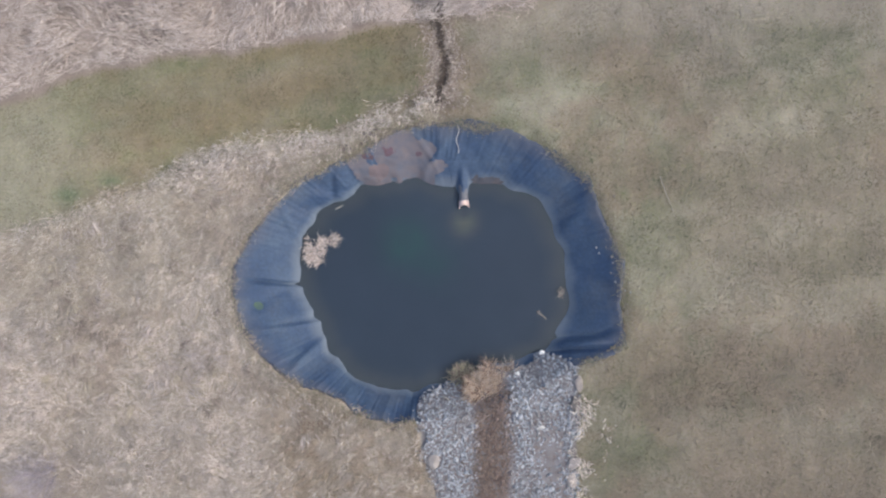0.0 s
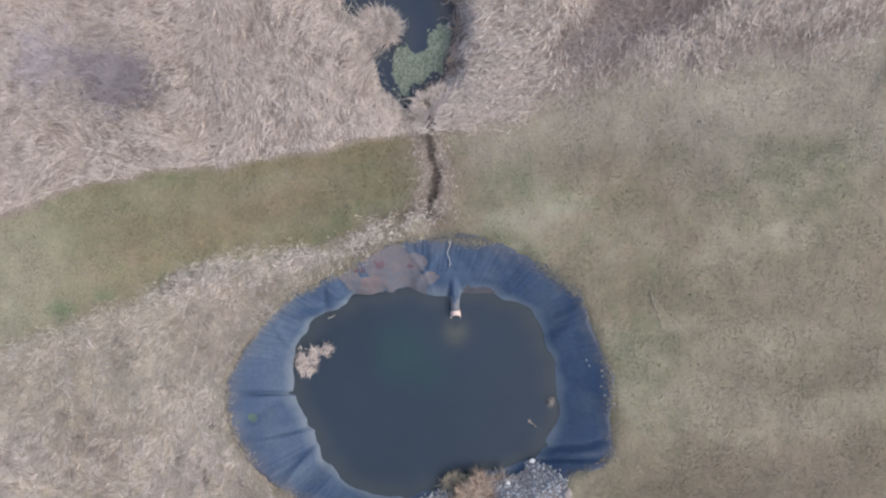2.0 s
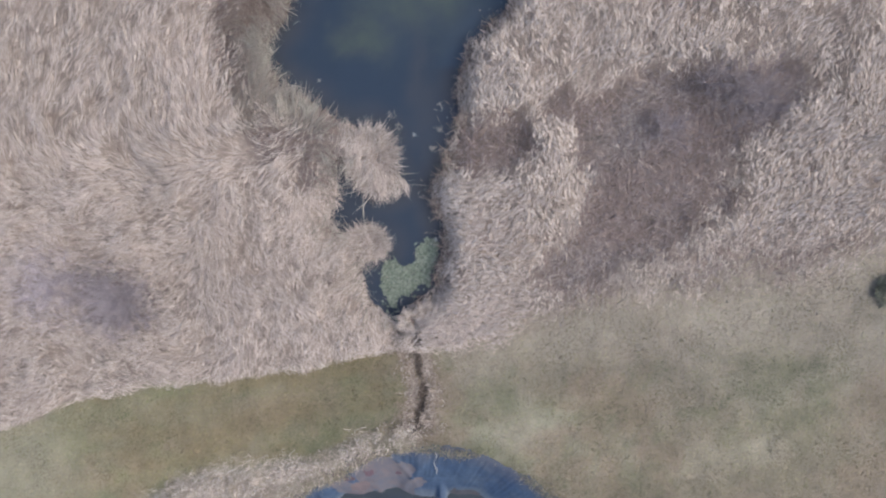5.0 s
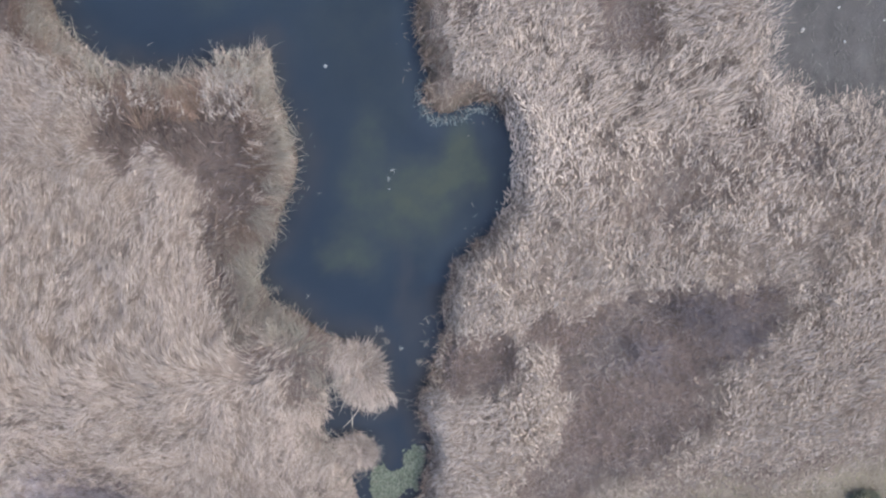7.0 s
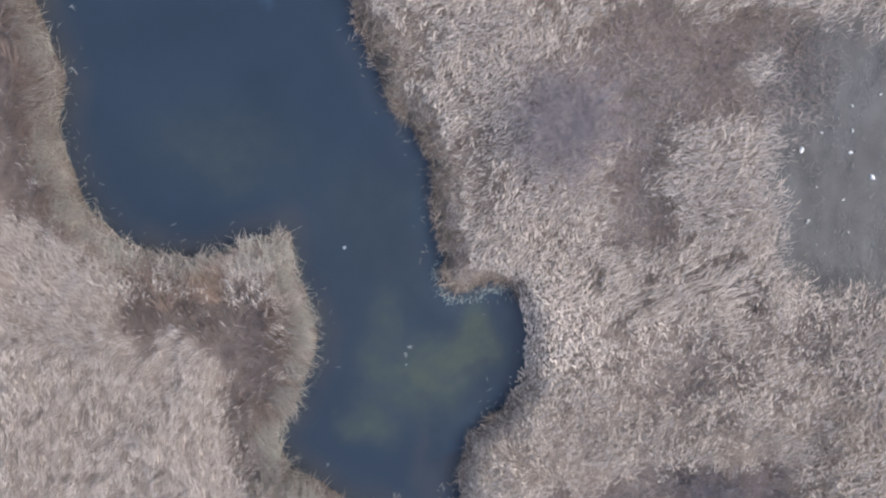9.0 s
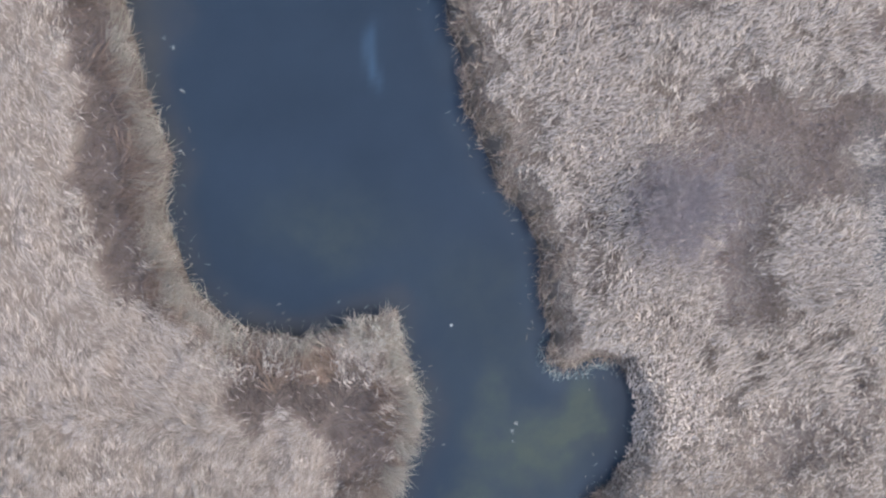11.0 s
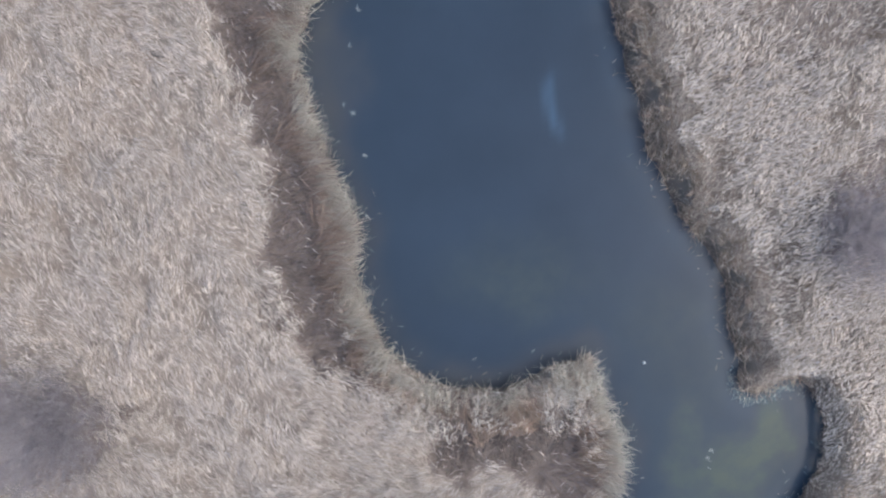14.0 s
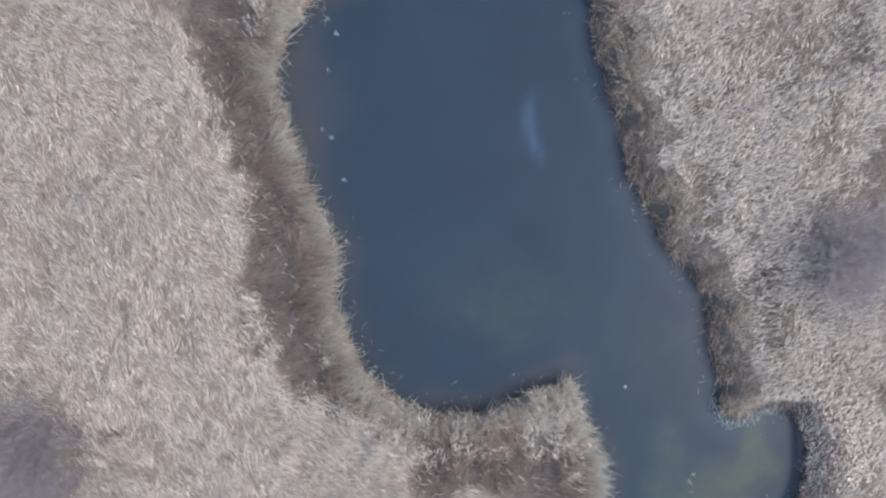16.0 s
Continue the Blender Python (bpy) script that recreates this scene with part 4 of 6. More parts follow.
def bank_reeds():
    """Grey old reeds on the banks that hang out over the water."""
    x, y = scatter(-18, 6, 9.5, 46, 0.045)
    d = shore_distance(x, y)
    depth = np.where(x > np.interp(y, *DIVIDE.T), 0.3 + 1.15 * east_strip(x, y), 0.7 + 1.3 * np.clip(2.2 * lumps(x, y, 1.0, 25) - 0.45, 0.1, 1.2))
    keep = (d < -0.1) & (d > -depth) & (rng.random(len(x)) < np.where(x > np.interp(y, *DIVIDE.T), 0.1 + 0.75 * step(0.35, 0.65, lumps(x, y, 0.5, 395)), 0.7 - 0.62 * np.maximum(step(16.9, 16.1, y), step(18.4, 17.2, y) * step(-4.2, -3.4, x)) - 0.4 * step(-13.2, -12.2, x) * step(28.4, 27.6, y) * step(24.6, 25.4, y) * step(-5.6, -6.6, x)))
    x, y, d = x[keep], y[keep], d[keep]
    e = 0.15
    gx, gy = shore_distance(x + e, y) - shore_distance(x - e, y), shore_distance(x, y + e) - shore_distance(x, y - e)
    head = np.arctan2(gy, gx) + (rng.normal(0, 0.35, len(x)) + 0.6 * lock(x, y, 300, 0.5)) * np.where(x > np.interp(y, *DIVIDE.T), 2.6, 1.0)
    east = x > np.interp(y, *DIVIDE.T)
    length = rng.uniform(0.4, 1.3, len(x)) * np.where(east, 0.45, 1.0)
    keep = shore_distance(x + np.cos(head) * length, y + np.sin(head) * length) < 0.42 * rng.random(len(x)) ** 2 + 0.04
    x, y, d, head, east, length = x[keep], y[keep], d[keep], head[keep], east[keep], length[keep]
    n = len(x)
    z = ground_z(x, y) + rng.uniform(0.0, 0.25, n)
    reach = shore_distance(x + np.cos(head) * length, y + np.sin(head) * length)
    ends = (1.05 - 0.13 * step(27.0, 26.0, y) * step(-8.0, -6.5, x))[:, None] * shades(n, (GREY, (0.43, 0.405, 0.37), (0.36, 0.36, 0.315), TAN), (3, 3, 2.5, 2)) * (0.7 + 0.5 * lumps(x, y, 0.5, 390))[:, None]
    tint = np.where(east[:, None], shades(n, (GREY, TAN, (0.25, 0.195, 0.17), (0.18, 0.145, 0.125), (0.25, 0.215, 0.18)), (1.1, 1.6, 4, 2.8, 3.0)), shades(n, (GREY, (0.44, 0.415, 0.375), (0.36, 0.365, 0.305), TAN, BROWN), (3.5, 3, 2.5, 2, 1)) * (1 - (step(-0.05, -0.6, d) * (0.5 + 0.5 * step(18.0, 23.0, y)))[:, None] * np.array((0.31, 0.45, 0.49))))
    fresh = (np.where(east, 0, 1) * step(-0.75, -0.1, reach) * step(0.45, 0.62, 0.6 * field(x, y, 0.45, 397) + 0.4 * lumps(x, y, 1.3, 398) + 0.1 * np.exp(-((x + 5.6) / 1.2) ** 2 - ((y - 27.0) / 0.8) ** 2)))[:, None]
    tint = tint * (1 - 0.5 * fresh) + 0.5 * fresh * np.array((0.42, 0.40, 0.345))
    ends = ends * (1 - 0.7 * fresh) + 0.7 * fresh * np.array((0.50, 0.49, 0.43))
    blades("bank_reeds", x, y, z, head, np.clip(rng.normal(0.6, 0.14, n), 0.2, 1), length, rng.uniform(0.011, 0.026, n), tint * (0.62 + 0.72 * (0.5 * lumps(x, y, 1.0, 38) + 0.5 * step(0.3, 0.7, lumps(x, y, 0.35, 302))))[:, None], 0.5, tip=np.where(east[:, None], tint, ends * (1 - (step(0.03, -0.5, reach + 0.4 * (lumps(x, y, 0.7, 396) - 0.5)) * (0.4 + 0.6 * step(18.0, 23.0, y)))[:, None] * np.array((0.28, 0.42, 0.46)) * (1 - 0.8 * fresh))),
           label="old grey reeds leaning out from the bank over water", category="reeds")


def spit_tufts():
    """Pale ragged tufts with dark gaps along the north edge of the spit and the western bank."""
    x, y = scatter(-17.5, -4.4, 22.5, 42.0, 0.075)
    d = shore_distance(x, y)
    spit = step(-13.4, -12.4, x) * step(24.8, 25.6, y) * step(28.6, 27.8, y)
    edge = np.exp(-((to_line(x, y, BROWN_BANDS[1]) - 1.3) / 0.4) ** 2) * (x < np.interp(y, [28, 34, 40, 45], [-14.6, -15.1, -16.0, -17.2]))
    clump = 0.5 * field(x, y, 0.5, 430) + 0.3 * field(x, y, 0.22, 431) + 0.2 * lumps(x, y, 1.4, 432)
    tip = np.exp(-(((x + 5.7) / 1.2) ** 2 + ((y - 26.9) / 0.7) ** 2) ** 2)
    core = np.exp(-(((x + 8.3) / 2.4) ** 2 + ((y - 24.7) / 0.9) ** 2) ** 2)
    keep = (rng.random(len(x)) < (0.9 * spit * (1 - 0.9 * core) + 0.45 * edge + 0.8 * tip) * step(0.43, 0.56, clump + 0.12 * tip)) & (d < -0.1)
    x, y, tip = x[keep], y[keep], tip[keep]
    n = len(x)
    tint = shades(n, (PALE, (0.50, 0.46, 0.42), STRAW, TAN), (3, 3, 3, 1.5)) * (0.85 + 0.3 * lumps(x, y, 0.8, 433))[:, None] * (1 - tip[:, None] * np.array((0.14, 0.08, 0.1)))
    blades("bank_tufts", x, y, ground_z(x, y) + rng.uniform(0.35, 0.75, n), 1.2 + 1.6 * (lumps(x, y, 1.2, 434) - 0.5) + rng.normal(0, 0.7, n), np.clip(rng.normal(0.68, 0.15, n), 0.2, 1), rng.uniform(0.14, 0.34, n), rng.uniform(0.016, 0.034, n), tint, 0.4,
           "pale ragged reed tufts on the brown bank", "reeds")


def hollow_growth():
    """Thin brown stalks in the hollows between the reeds."""
    x, y = scatter(PATH_X0, PATH_X1, 8.0, PATH_Y1, 0.06)
    band, turf, rank, rw, re = cover(x, y)
    d = shore_distance(x, y)
    keep = (rng.random(len(x)) < 0.85 * hollow(x, y) * np.clip(rw + 1.6 * re, 0, 1)) & (d < -0.3)
    x, y, d = x[keep], y[keep], d[keep]
    e = 0.3
    out = np.arctan2(shore_distance(x, y + e) - shore_distance(x, y - e), shore_distance(x + e, y) - shore_distance(x - e, y))
    combed = (d > -3.5) & (x < np.interp(y, *DIVIDE.T))
    head = np.where(combed, out + rng.normal(0, 0.4, len(x)) + 0.6 * lock(x, y, 318, 0.5), rng.uniform(0, 6.28, len(x)))
    n = len(x)
    tint = shades(n, ((0.235, 0.185, 0.168), (0.268, 0.22, 0.208), (0.255, 0.228, 0.228), (0.17, 0.132, 0.122)), (4, 3, 2, 1.5)) * (np.where(combed, 0.9 - 0.22 * step(19.0, 23.0, y), 0.82) + 0.4 * lumps(x, y, 1.0, 39))[:, None]
    patch = np.where(combed, 0, step(0.42, 0.66, lumps(x, y, 1.5, 410)))[:, None]
    tint = tint * (1 - patch) + shades(n, ((0.30, 0.265, 0.255), (0.26, 0.232, 0.235), (0.35, 0.305, 0.27)), (3, 3, 1)) * (0.8 + 0.4 * lumps(x, y, 0.6, 411))[:, None] * patch
    dark = np.where(combed, 0, step(0.58, 0.72, 0.6 * lumps(x, y, 0.8, 412) + 0.4 * field(x, y, 0.3, 413)))[:, None]
    core = np.exp(-(((x + 8.5) / 2.5) ** 2 + ((y - 24.8) / 1.2) ** 2) ** 2)[:, None]
    tint = tint * (1 - 0.3 * dark) * np.where(combed, 1.0, 1.07)[:, None] * (1 - core * (0.1 + 0.3 * step(0.4, 0.65, lumps(x, y, 0.7, 414))[:, None]))
    blades("brown_undergrowth", x, y, ground_z(x, y), head, np.clip(rng.normal(0.65, 0.2, n), 0.1, 1), rng.uniform(0.15, 0.45, n) * np.where(combed, 1.4, 1.0), rng.uniform(0.010, 0.026, n), tint, 0.4,
           "thin brown stalks and litter between the reeds", "undergrowth")


def rank_grass():
    """Tall dry grass beside the pond, combed into tufts."""
    x, y = scatter(PATH_X0, 1.6, PATH_Y0, 7.0, 0.04)
    band, turf, rank, rw, re = cover(x, y)
    r, th = np.hypot(x - HEART[0], y - HEART[1]), np.arctan2(y - HEART[1], x - HEART[0])
    gap = r - rim_at(th)
    keep = (rng.random(len(x)) < np.clip(rank, 0, 1) * (0.3 + 0.8 * lumps(x, y, 0.6, 51))) & (gap > 0.02) & ~inside(x, y, SPILL_OUT)
    x, y = x[keep], y[keep]
    n = len(x)
    head = flow(x, y, 13, 1.1) + rng.normal(0, 0.7, n) + 0.9 * lock(x, y, 405, 0.3)
    tint = shades(n, (PALE, STRAW, TAN, (0.33, 0.29, 0.21)), (4, 6, 1.6, 0.7)) * (0.77 + 0.62 * (0.65 * lumps(x, y, 2.0, 53) + 0.35 * lumps(x, y, 0.7, 54))[:, None])
    tuft = step(0.42, 0.66, 0.35 * lumps(x, y, 1.3, 400) + 0.4 * field(x, y, 0.25, 401) + 0.25 * field(x, y, 0.5, 402))[:, None]
    tint = tint * (0.9 + 0.27 * tuft)
    old = step(0.54, 0.7, 0.7 * lumps(x, y, 1.7, 250) + 0.3 * lumps(x, y, 0.4, 251))[:, None]
    tint = tint * (1 - old * np.array((0.2, 0.23, 0.26)))
    pink = step(0.46, 0.62, 0.7 * lumps(x, y, 1.2, 408) + 0.3 * lumps(x, y, 0.4, 409))[:, None]
    tint = tint * (1 - pink * np.array((0.09, 0.08, 0.06)))
    poor = step(-6.8, -5.2, x) * step(-3.4, -4.6, y + 0.35 * np.clip(x + 4.5, -3, 0)) * (0.35 + 0.65 * step(0.38, 0.6, 0.5 * lumps(x, y, 1.0, 406) + 0.5 * field(x, y, 0.35, 407)))
    tint = tint * (1 - poor[:, None] * np.array((0.36, 0.41, 0.48)))
    meadow = (step(-7.5, -10.0, x) * step(-3.0, 0.5, y + 1.5 * (lumps(x, y, 1.8, 426) - 0.5)))[:, None]
    tint = tint * (1 - meadow * np.array((0.06, 0.05, 0.09)))
    lip = np.exp(-(gap[keep] / (0.3 + 0.45 * step(2.4, 3.8, y))) ** 2) * (lumps(x, y, 0.8, 185) + 0.3 * step(2.4, 3.8, y))
    tint = tint * (1 - lip[:, None]) + np.array((0.225, 0.205, 0.14)) * lip[:, None]
    blades("dry_grass", x, y, ground_z(x, y) + rng.uniform(0, 0.18, n), head, np.clip(rng.normal(0.78, 0.13, n), 0.3, 1), rng.uniform(0.10, 0.34, n), rng.uniform(0.009, 0.021, n), tint * np.array((0.965, 0.975, 0.95)), 0.4,
           "rank pale dry grass combed over in tufts", "grass")


def grass_heads():
    """Pale seed heads over the rank grass, in drifts and fans."""
    x, y = scatter(PATH_X0, 1.6, PATH_Y0, 7.0, 0.085)
    rank = cover(x, y)[2]
    r, th = np.hypot(x - HEART[0], y - HEART[1]), np.arctan2(y - HEART[1], x - HEART[0])
    gap = r - rim_at(th)
    drift = 0.45 * lumps(x, y, 2.2, 420) + 0.35 * field(x, y, 0.4, 421) + 0.2 * field(x, y, 0.2, 422) + 0.07 * np.exp(-(gap / 0.8) ** 2)
    keep = (rng.random(len(x)) < step(0.1, 0.6, rank) * (0.04 + 0.9 * step(0.44, 0.62, drift))) & (gap > 0.12) & ~inside(x, y, SPILL_OUT)
    x, y = x[keep], y[keep]
    n = len(x)
    head = 2.2 + flow(x, y, 13, 0.8) + rng.normal(0, 0.5, n) + 0.9 * lock(x, y, 425, 0.5)
    tint = shades(n, ((0.56, 0.51, 0.44), PALE, STRAW, TAN, (0.29, 0.24, 0.19)), (3, 4, 3, 1.5, 1.6)) * (0.85 + 0.3 * lumps(x, y, 1.4, 423))[:, None]
    blades("grass_heads", x, y, ground_z(x, y) + rng.uniform(0.12, 0.34, n), head, np.clip(rng.normal(0.7, 0.15, n), 0.2, 1), rng.uniform(0.08, 0.22, n), rng.uniform(0.012, 0.027, n), tint, 0.4,
           "pale seed heads standing over the rank dry grass", "grass")


def grass_locks():
    """Long blades of the rank grass fallen together into curved locks and fans."""
    cx, cy = scatter(PATH_X0, -3.0, PATH_Y0, 4.5, 0.42)
    r, th = np.hypot(cx - HEART[0], cy - HEART[1]), np.arctan2(cy - HEART[1], cx - HEART[0])
    fan = np.exp(-((cx + 12.1) / 1.3) ** 2 - ((cy + 1.2) / 1.4) ** 2) + np.exp(-((cx + 9.2) / 1.5) ** 2 - ((cy + 3.4) / 0.9) ** 2) + 0.6 * np.exp(-((cx + 14.2) / 1.2) ** 2 - ((cy + 2.9) / 1.2) ** 2)
    keep = (rng.random(len(cx)) < cover(cx, cy)[2] * (0.2 + 0.7 * fan) * step(0.4, 0.6, lumps(cx, cy, 1.1, 440) + 0.2 * fan)) & (r - rim_at(th) > 0.75)
    cx, cy = cx[keep], cy[keep]
    per = 16
    x, y = np.repeat(cx, per), np.repeat(cy, per)
    n = len(x)
    head = np.repeat(2.2 + flow(cx, cy, 13, 1.0) + rng.normal(0, 0.7, len(cx)), per)
    side = rng.normal(0, 0.13, n)
    x, y = x - np.sin(head) * side, y + np.cos(head) * side
    head = head + 2.2 * side + rng.normal(0, 0.2, n)
    tone = np.repeat(shades(len(cx), (PALE, STRAW, (0.46, 0.40, 0.30), (0.27, 0.225, 0.19)), (3, 3, 2, 1.6)), per, 0)
    tint = tone * rng.uniform(0.85, 1.1, n)[:, None]
    keep = ~inside(x, y, SPILL_OUT)
    x, y, head, tint = x[keep], y[keep], head[keep], tint[keep]
    n = len(x)
    blades("grass_locks", x, y, ground_z(x, y) + rng.uniform(0.1, 0.3, n), head, np.clip(rng.normal(0.8, 0.08, n), 0.5, 1), rng.uniform(0.28, 0.6, n), rng.uniform(0.014, 0.026, n), tint, 0.4, curl=0.3,
           label="long dry grass blades fallen into curved locks", category="grass")


def turf_blades():
    """Short half-green turf."""
    x, y = scatter(PATH_X0, PATH_X1, PATH_Y0, 13.5, 0.051)
    band, turf, rank, rw, re = cover(x, y)
    r, th = np.hypot(x - HEART[0], y - HEART[1]), np.arctan2(y - HEART[1], x - HEART[0])
    gap = r - rim_at(th)
    dd = to_line(x, y, DITCH)
    keep = (rng.random(len(x)) < np.clip(band + turf, 0, 1) * 0.9) & (gap > 0.0) & ~inside(x, y, SPILL_OUT) & (dd > 0.24)
    x, y, band = x[keep], y[keep], band[keep]
    n = len(x)
    spot = shades(n, ((1.0, 1.0, 1.0), (0.80, 0.78, 0.73), (1.15, 1.13, 1.07), (0.88, 0.97, 0.78)), (5, 1.2, 1.5, 1.5))
    spot = spot * (0.76 + 0.42 * step(0.3, 0.7, 0.35 * lumps(x, y, 0.35, 240) + 0.65 * lumps(x, y, 1.0, 241)))[:, None]
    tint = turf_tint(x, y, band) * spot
    blades("turf", x, y, ground_z(x, y), rng.uniform(0, 6.28, n), np.clip(rng.normal(0.86, 0.1, n), 0.4, 1), rng.uniform(0.05, 0.15, n), rng.uniform(0.014, 0.03, n), tint * np.array((0.95, 0.945, 0.90)), 0.4, curl=0.06,
           label="short half-dry turf mottled green and tan", category="grass")


def ditch_litter():
    """Dark wet leaves in the ditch, trodden soil and straw on its sides."""
    n = 5200
    i = rng.integers(0, len(DITCH), n)
    off = rng.normal(0, 0.3, n)
    pocket = np.exp(-((DITCH[i, 1] - 6.0) / 0.25) ** 2) + np.exp(-((DITCH[i, 1] - 9.4) / 0.3) ** 2)
    x, y = DITCH[i, 0] + off * (1 + 0.8 * pocket), DITCH[i, 1] + rng.normal(0, 0.12, n)
    keep = (y > 5.75) & (y < 10.2)
    x, y, pocket = x[keep], y[keep], pocket[keep]
    n = len(x)
    dd = to_line(x, y, DITCH)
    dark = np.clip(step(0.26, 0.08, dd + 0.25 * (lumps(x, y, 0.35, 380) - 0.5)) + 0.8 * pocket * step(0.45, 0.6, lumps(x, y, 0.4, 382)), 0, 1)[:, None]
    tint = shades(n, ((0.29, 0.24, 0.2), TAN, STRAW, (0.2, 0.17, 0.14)), (3, 2, 1, 2)) * (1 - dark) + shades(n, ((0.07, 0.058, 0.05), (0.1, 0.08, 0.068), (0.13, 0.11, 0.09)), (3, 3, 1)) * dark
    blades("ditch_litter", x, y, ground_z(x, y) + 0.02, rng.uniform(0, 6.28, n), np.clip(rng.normal(0.85, 0.1, n), 0.4, 1), rng.uniform(0.06, 0.22, n), rng.uniform(0.014, 0.034, n), tint, 0.3,
           "dark wet leaves and straw lying in the ditch", "litter")


def rim_growth():
    """Turf and litter that creep over the edge of the pond sheet."""
    n = 16000
    th = rng.uniform(-math.pi, math.pi, n)
    gap = rng.normal(0.14, 0.13, n)
    gap = gap - 0.28 * (lumps(th * 6, 0 * th, 0.7, 370) - 0.5)
    r = rim_at(th) + gap
    x, y = HEART[0] + r * np.cos(th), HEART[1] + r * np.sin(th)
    keep = (rng.random(n) < step(0.3, 0.55, lumps(x, y, 0.5, 372))) & ~inside(x, y, SPILL_OUT) & (gap > -0.3)
    x, y, gap = x[keep], y[keep], gap[keep]
    n = len(x)
    west = step(0.5, -1.0, x)[:, None]
    tint = shades(n, ((0.22, 0.205, 0.16), (0.17, 0.17, 0.11), (0.27, 0.245, 0.205), (0.15, 0.13, 0.115)), (3, 3, 1.5, 2)) * (1 - west) + shades(n, (STRAW, TAN, (0.22, 0.21, 0.135), BROWN), (1.5, 3, 4, 2)) * west
    z = np.maximum(ground_z(x, y), 0.075 + 0.5 * np.minimum(gap, 0))
    blades("rim_grass", x, y, z, rng.uniform(0, 6.28, n), np.clip(rng.normal(0.75, 0.15, n), 0.2, 1), rng.uniform(0.05, 0.15, n), rng.uniform(0.009, 0.020, n), tint, 0.4,
           "ragged turf and litter creeping over the liner edge", "grass")


def rim_tufts():
    """Pale feathery tufts along the north-west rim and the spillway's edge."""
    a = spline([(-9.2, 3.2), (-8.2, 3.7), (-6.7, 3.65), (-5.3, 4.3), (-4.2, 4.6), (-2.8, 5.05), (-1.7, 5.45), (-0.6, 5.9)], False, 8)
    b = spline([(4.75, -4.5), (4.9, -5.4), (4.85, -6.3), (4.6, -7.6)], False, 8)
    X, Y = [], []
    for line, half in ((a, 0.3), (b, 0.3)):
        i = rng.integers(0, len(line), 2800 if line is a else 1300)
        X.append(line[i, 0] + rng.normal(0, half, len(i)))
        Y.append(line[i, 1] + rng.normal(0, half * 0.6, len(i)))
    x, y = np.concatenate(X), np.concatenate(Y)
    r, th = np.hypot(x - HEART[0], y - HEART[1]), np.arctan2(y - HEART[1], x - HEART[0])
    keep = (r > rim_at(th) + 0.05) & (lumps(x, y, 0.5, 59) > 0.42)
    x, y = x[keep], y[keep]
    n = len(x)
    blades("dry_tufts", x, y, ground_z(x, y) + rng.uniform(0, 0.4, n), rng.uniform(0, 6.28, n), np.clip(rng.normal(0.6, 0.2, n), 0.1, 1), rng.uniform(0.08, 0.22, n), rng.uniform(0.016, 0.032, n),
           shades(n, ((0.58, 0.53, 0.46), PALE, STRAW, TAN), (3, 3, 2, 1.5)), 0.4, "pale feathery grass tufts along the pond rim", "grass")


def mud_growth():
    """Sparse dead stalks and weeds on the wet mud."""
    x, y = scatter(11.5, PATH_X1, 24.5, 37.0, 0.09)
    keep = rng.random(len(x)) < mud(x, y) * 0.9 * step(0.3, 0.7, lumps(x * 2.5, y, 1.2, 190))
    x, y = x[keep], y[keep]
    n = len(x)
    tint = shades(n, ((0.155, 0.157, 0.165), (0.115, 0.118, 0.125), (0.22, 0.22, 0.225), (0.34, 0.335, 0.325)), (3, 3, 1.5, 0.5))
    head = rng.choice((1.6, -1.5), n) + rng.normal(0, 0.5, n)
    blades("mud_weeds", x, y, ground_z(x, y), head, np.clip(rng.normal(0.75, 0.15, n), 0.1, 1), rng.uniform(0.08, 0.3, n), rng.uniform(0.008, 0.018, n), tint, 0.4,
           "sparse grey-green weeds on the wet mud flat", "weeds")


def shore_litter():
    """Broken reed stems that float along the banks."""
    x, y = scatter(-16, 5, 9.5, 46, 0.13)
    d = shore_distance(x, y)
    keep = (d > 0.02) & (d < 0.9) & (rng.random(len(x)) < 0.3 * np.exp(-d / 0.3) * step(0.3, 0.7, lumps(x, y, 1.4, 195)))
    x, y = x[keep], y[keep]
    n = len(x)
    blades("shore_litter", x, y, np.full(n, WATER_Z + 0.012), rng.uniform(0, 6.28, n), np.full(n, 1.0), rng.uniform(0.08, 0.3, n), rng.uniform(0.012, 0.035, n),
           shades(n, ((0.27, 0.25, 0.235), (0.3, 0.26, 0.23), BROWN, (0.16, 0.18, 0.18)), (2, 1, 3, 3)), 0.0, "broken reed stems floating along the bank", "reeds")
    # bleached scum and stems gathered in the bay
    x, y = scatter(0.2, 4.2, 20.5, 26.6, 0.05)
    d = shore_distance(x, y)
    keep = (d > -0.05) & (d < 0.4) & (rng.random(len(x)) < (0.1 + 0.75 * step(24.3, 25.2, y)) * np.exp(-((d - 0.1) / 0.16) ** 2) * step(0.35, 0.65, lumps(x, y, 0.6, 355)))
    x, y = x[keep], y[keep]
    n = len(x)
    blades("bay_scum", x, y, np.full(n, WATER_Z + 0.014), rng.uniform(0, 6.28, n), np.full(n, 1.0), rng.uniform(0.05, 0.18, n), rng.uniform(0.012, 0.03, n),
           shades(n, ((0.25, 0.31, 0.32), (0.33, 0.37, 0.37), (0.15, 0.2, 0.22)), (3, 2, 3)), 0.0, "pale scum and stem bits gathered along the bay", "litter")


lying_reeds()
mud_growth()
shore_litter()
plumed_reeds()
bank_reeds()
spit_tufts()
hollow_growth()
rank_grass()
grass_heads()
grass_locks()
turf_blades()
ditch_litter()
rim_growth()
rim_tufts()


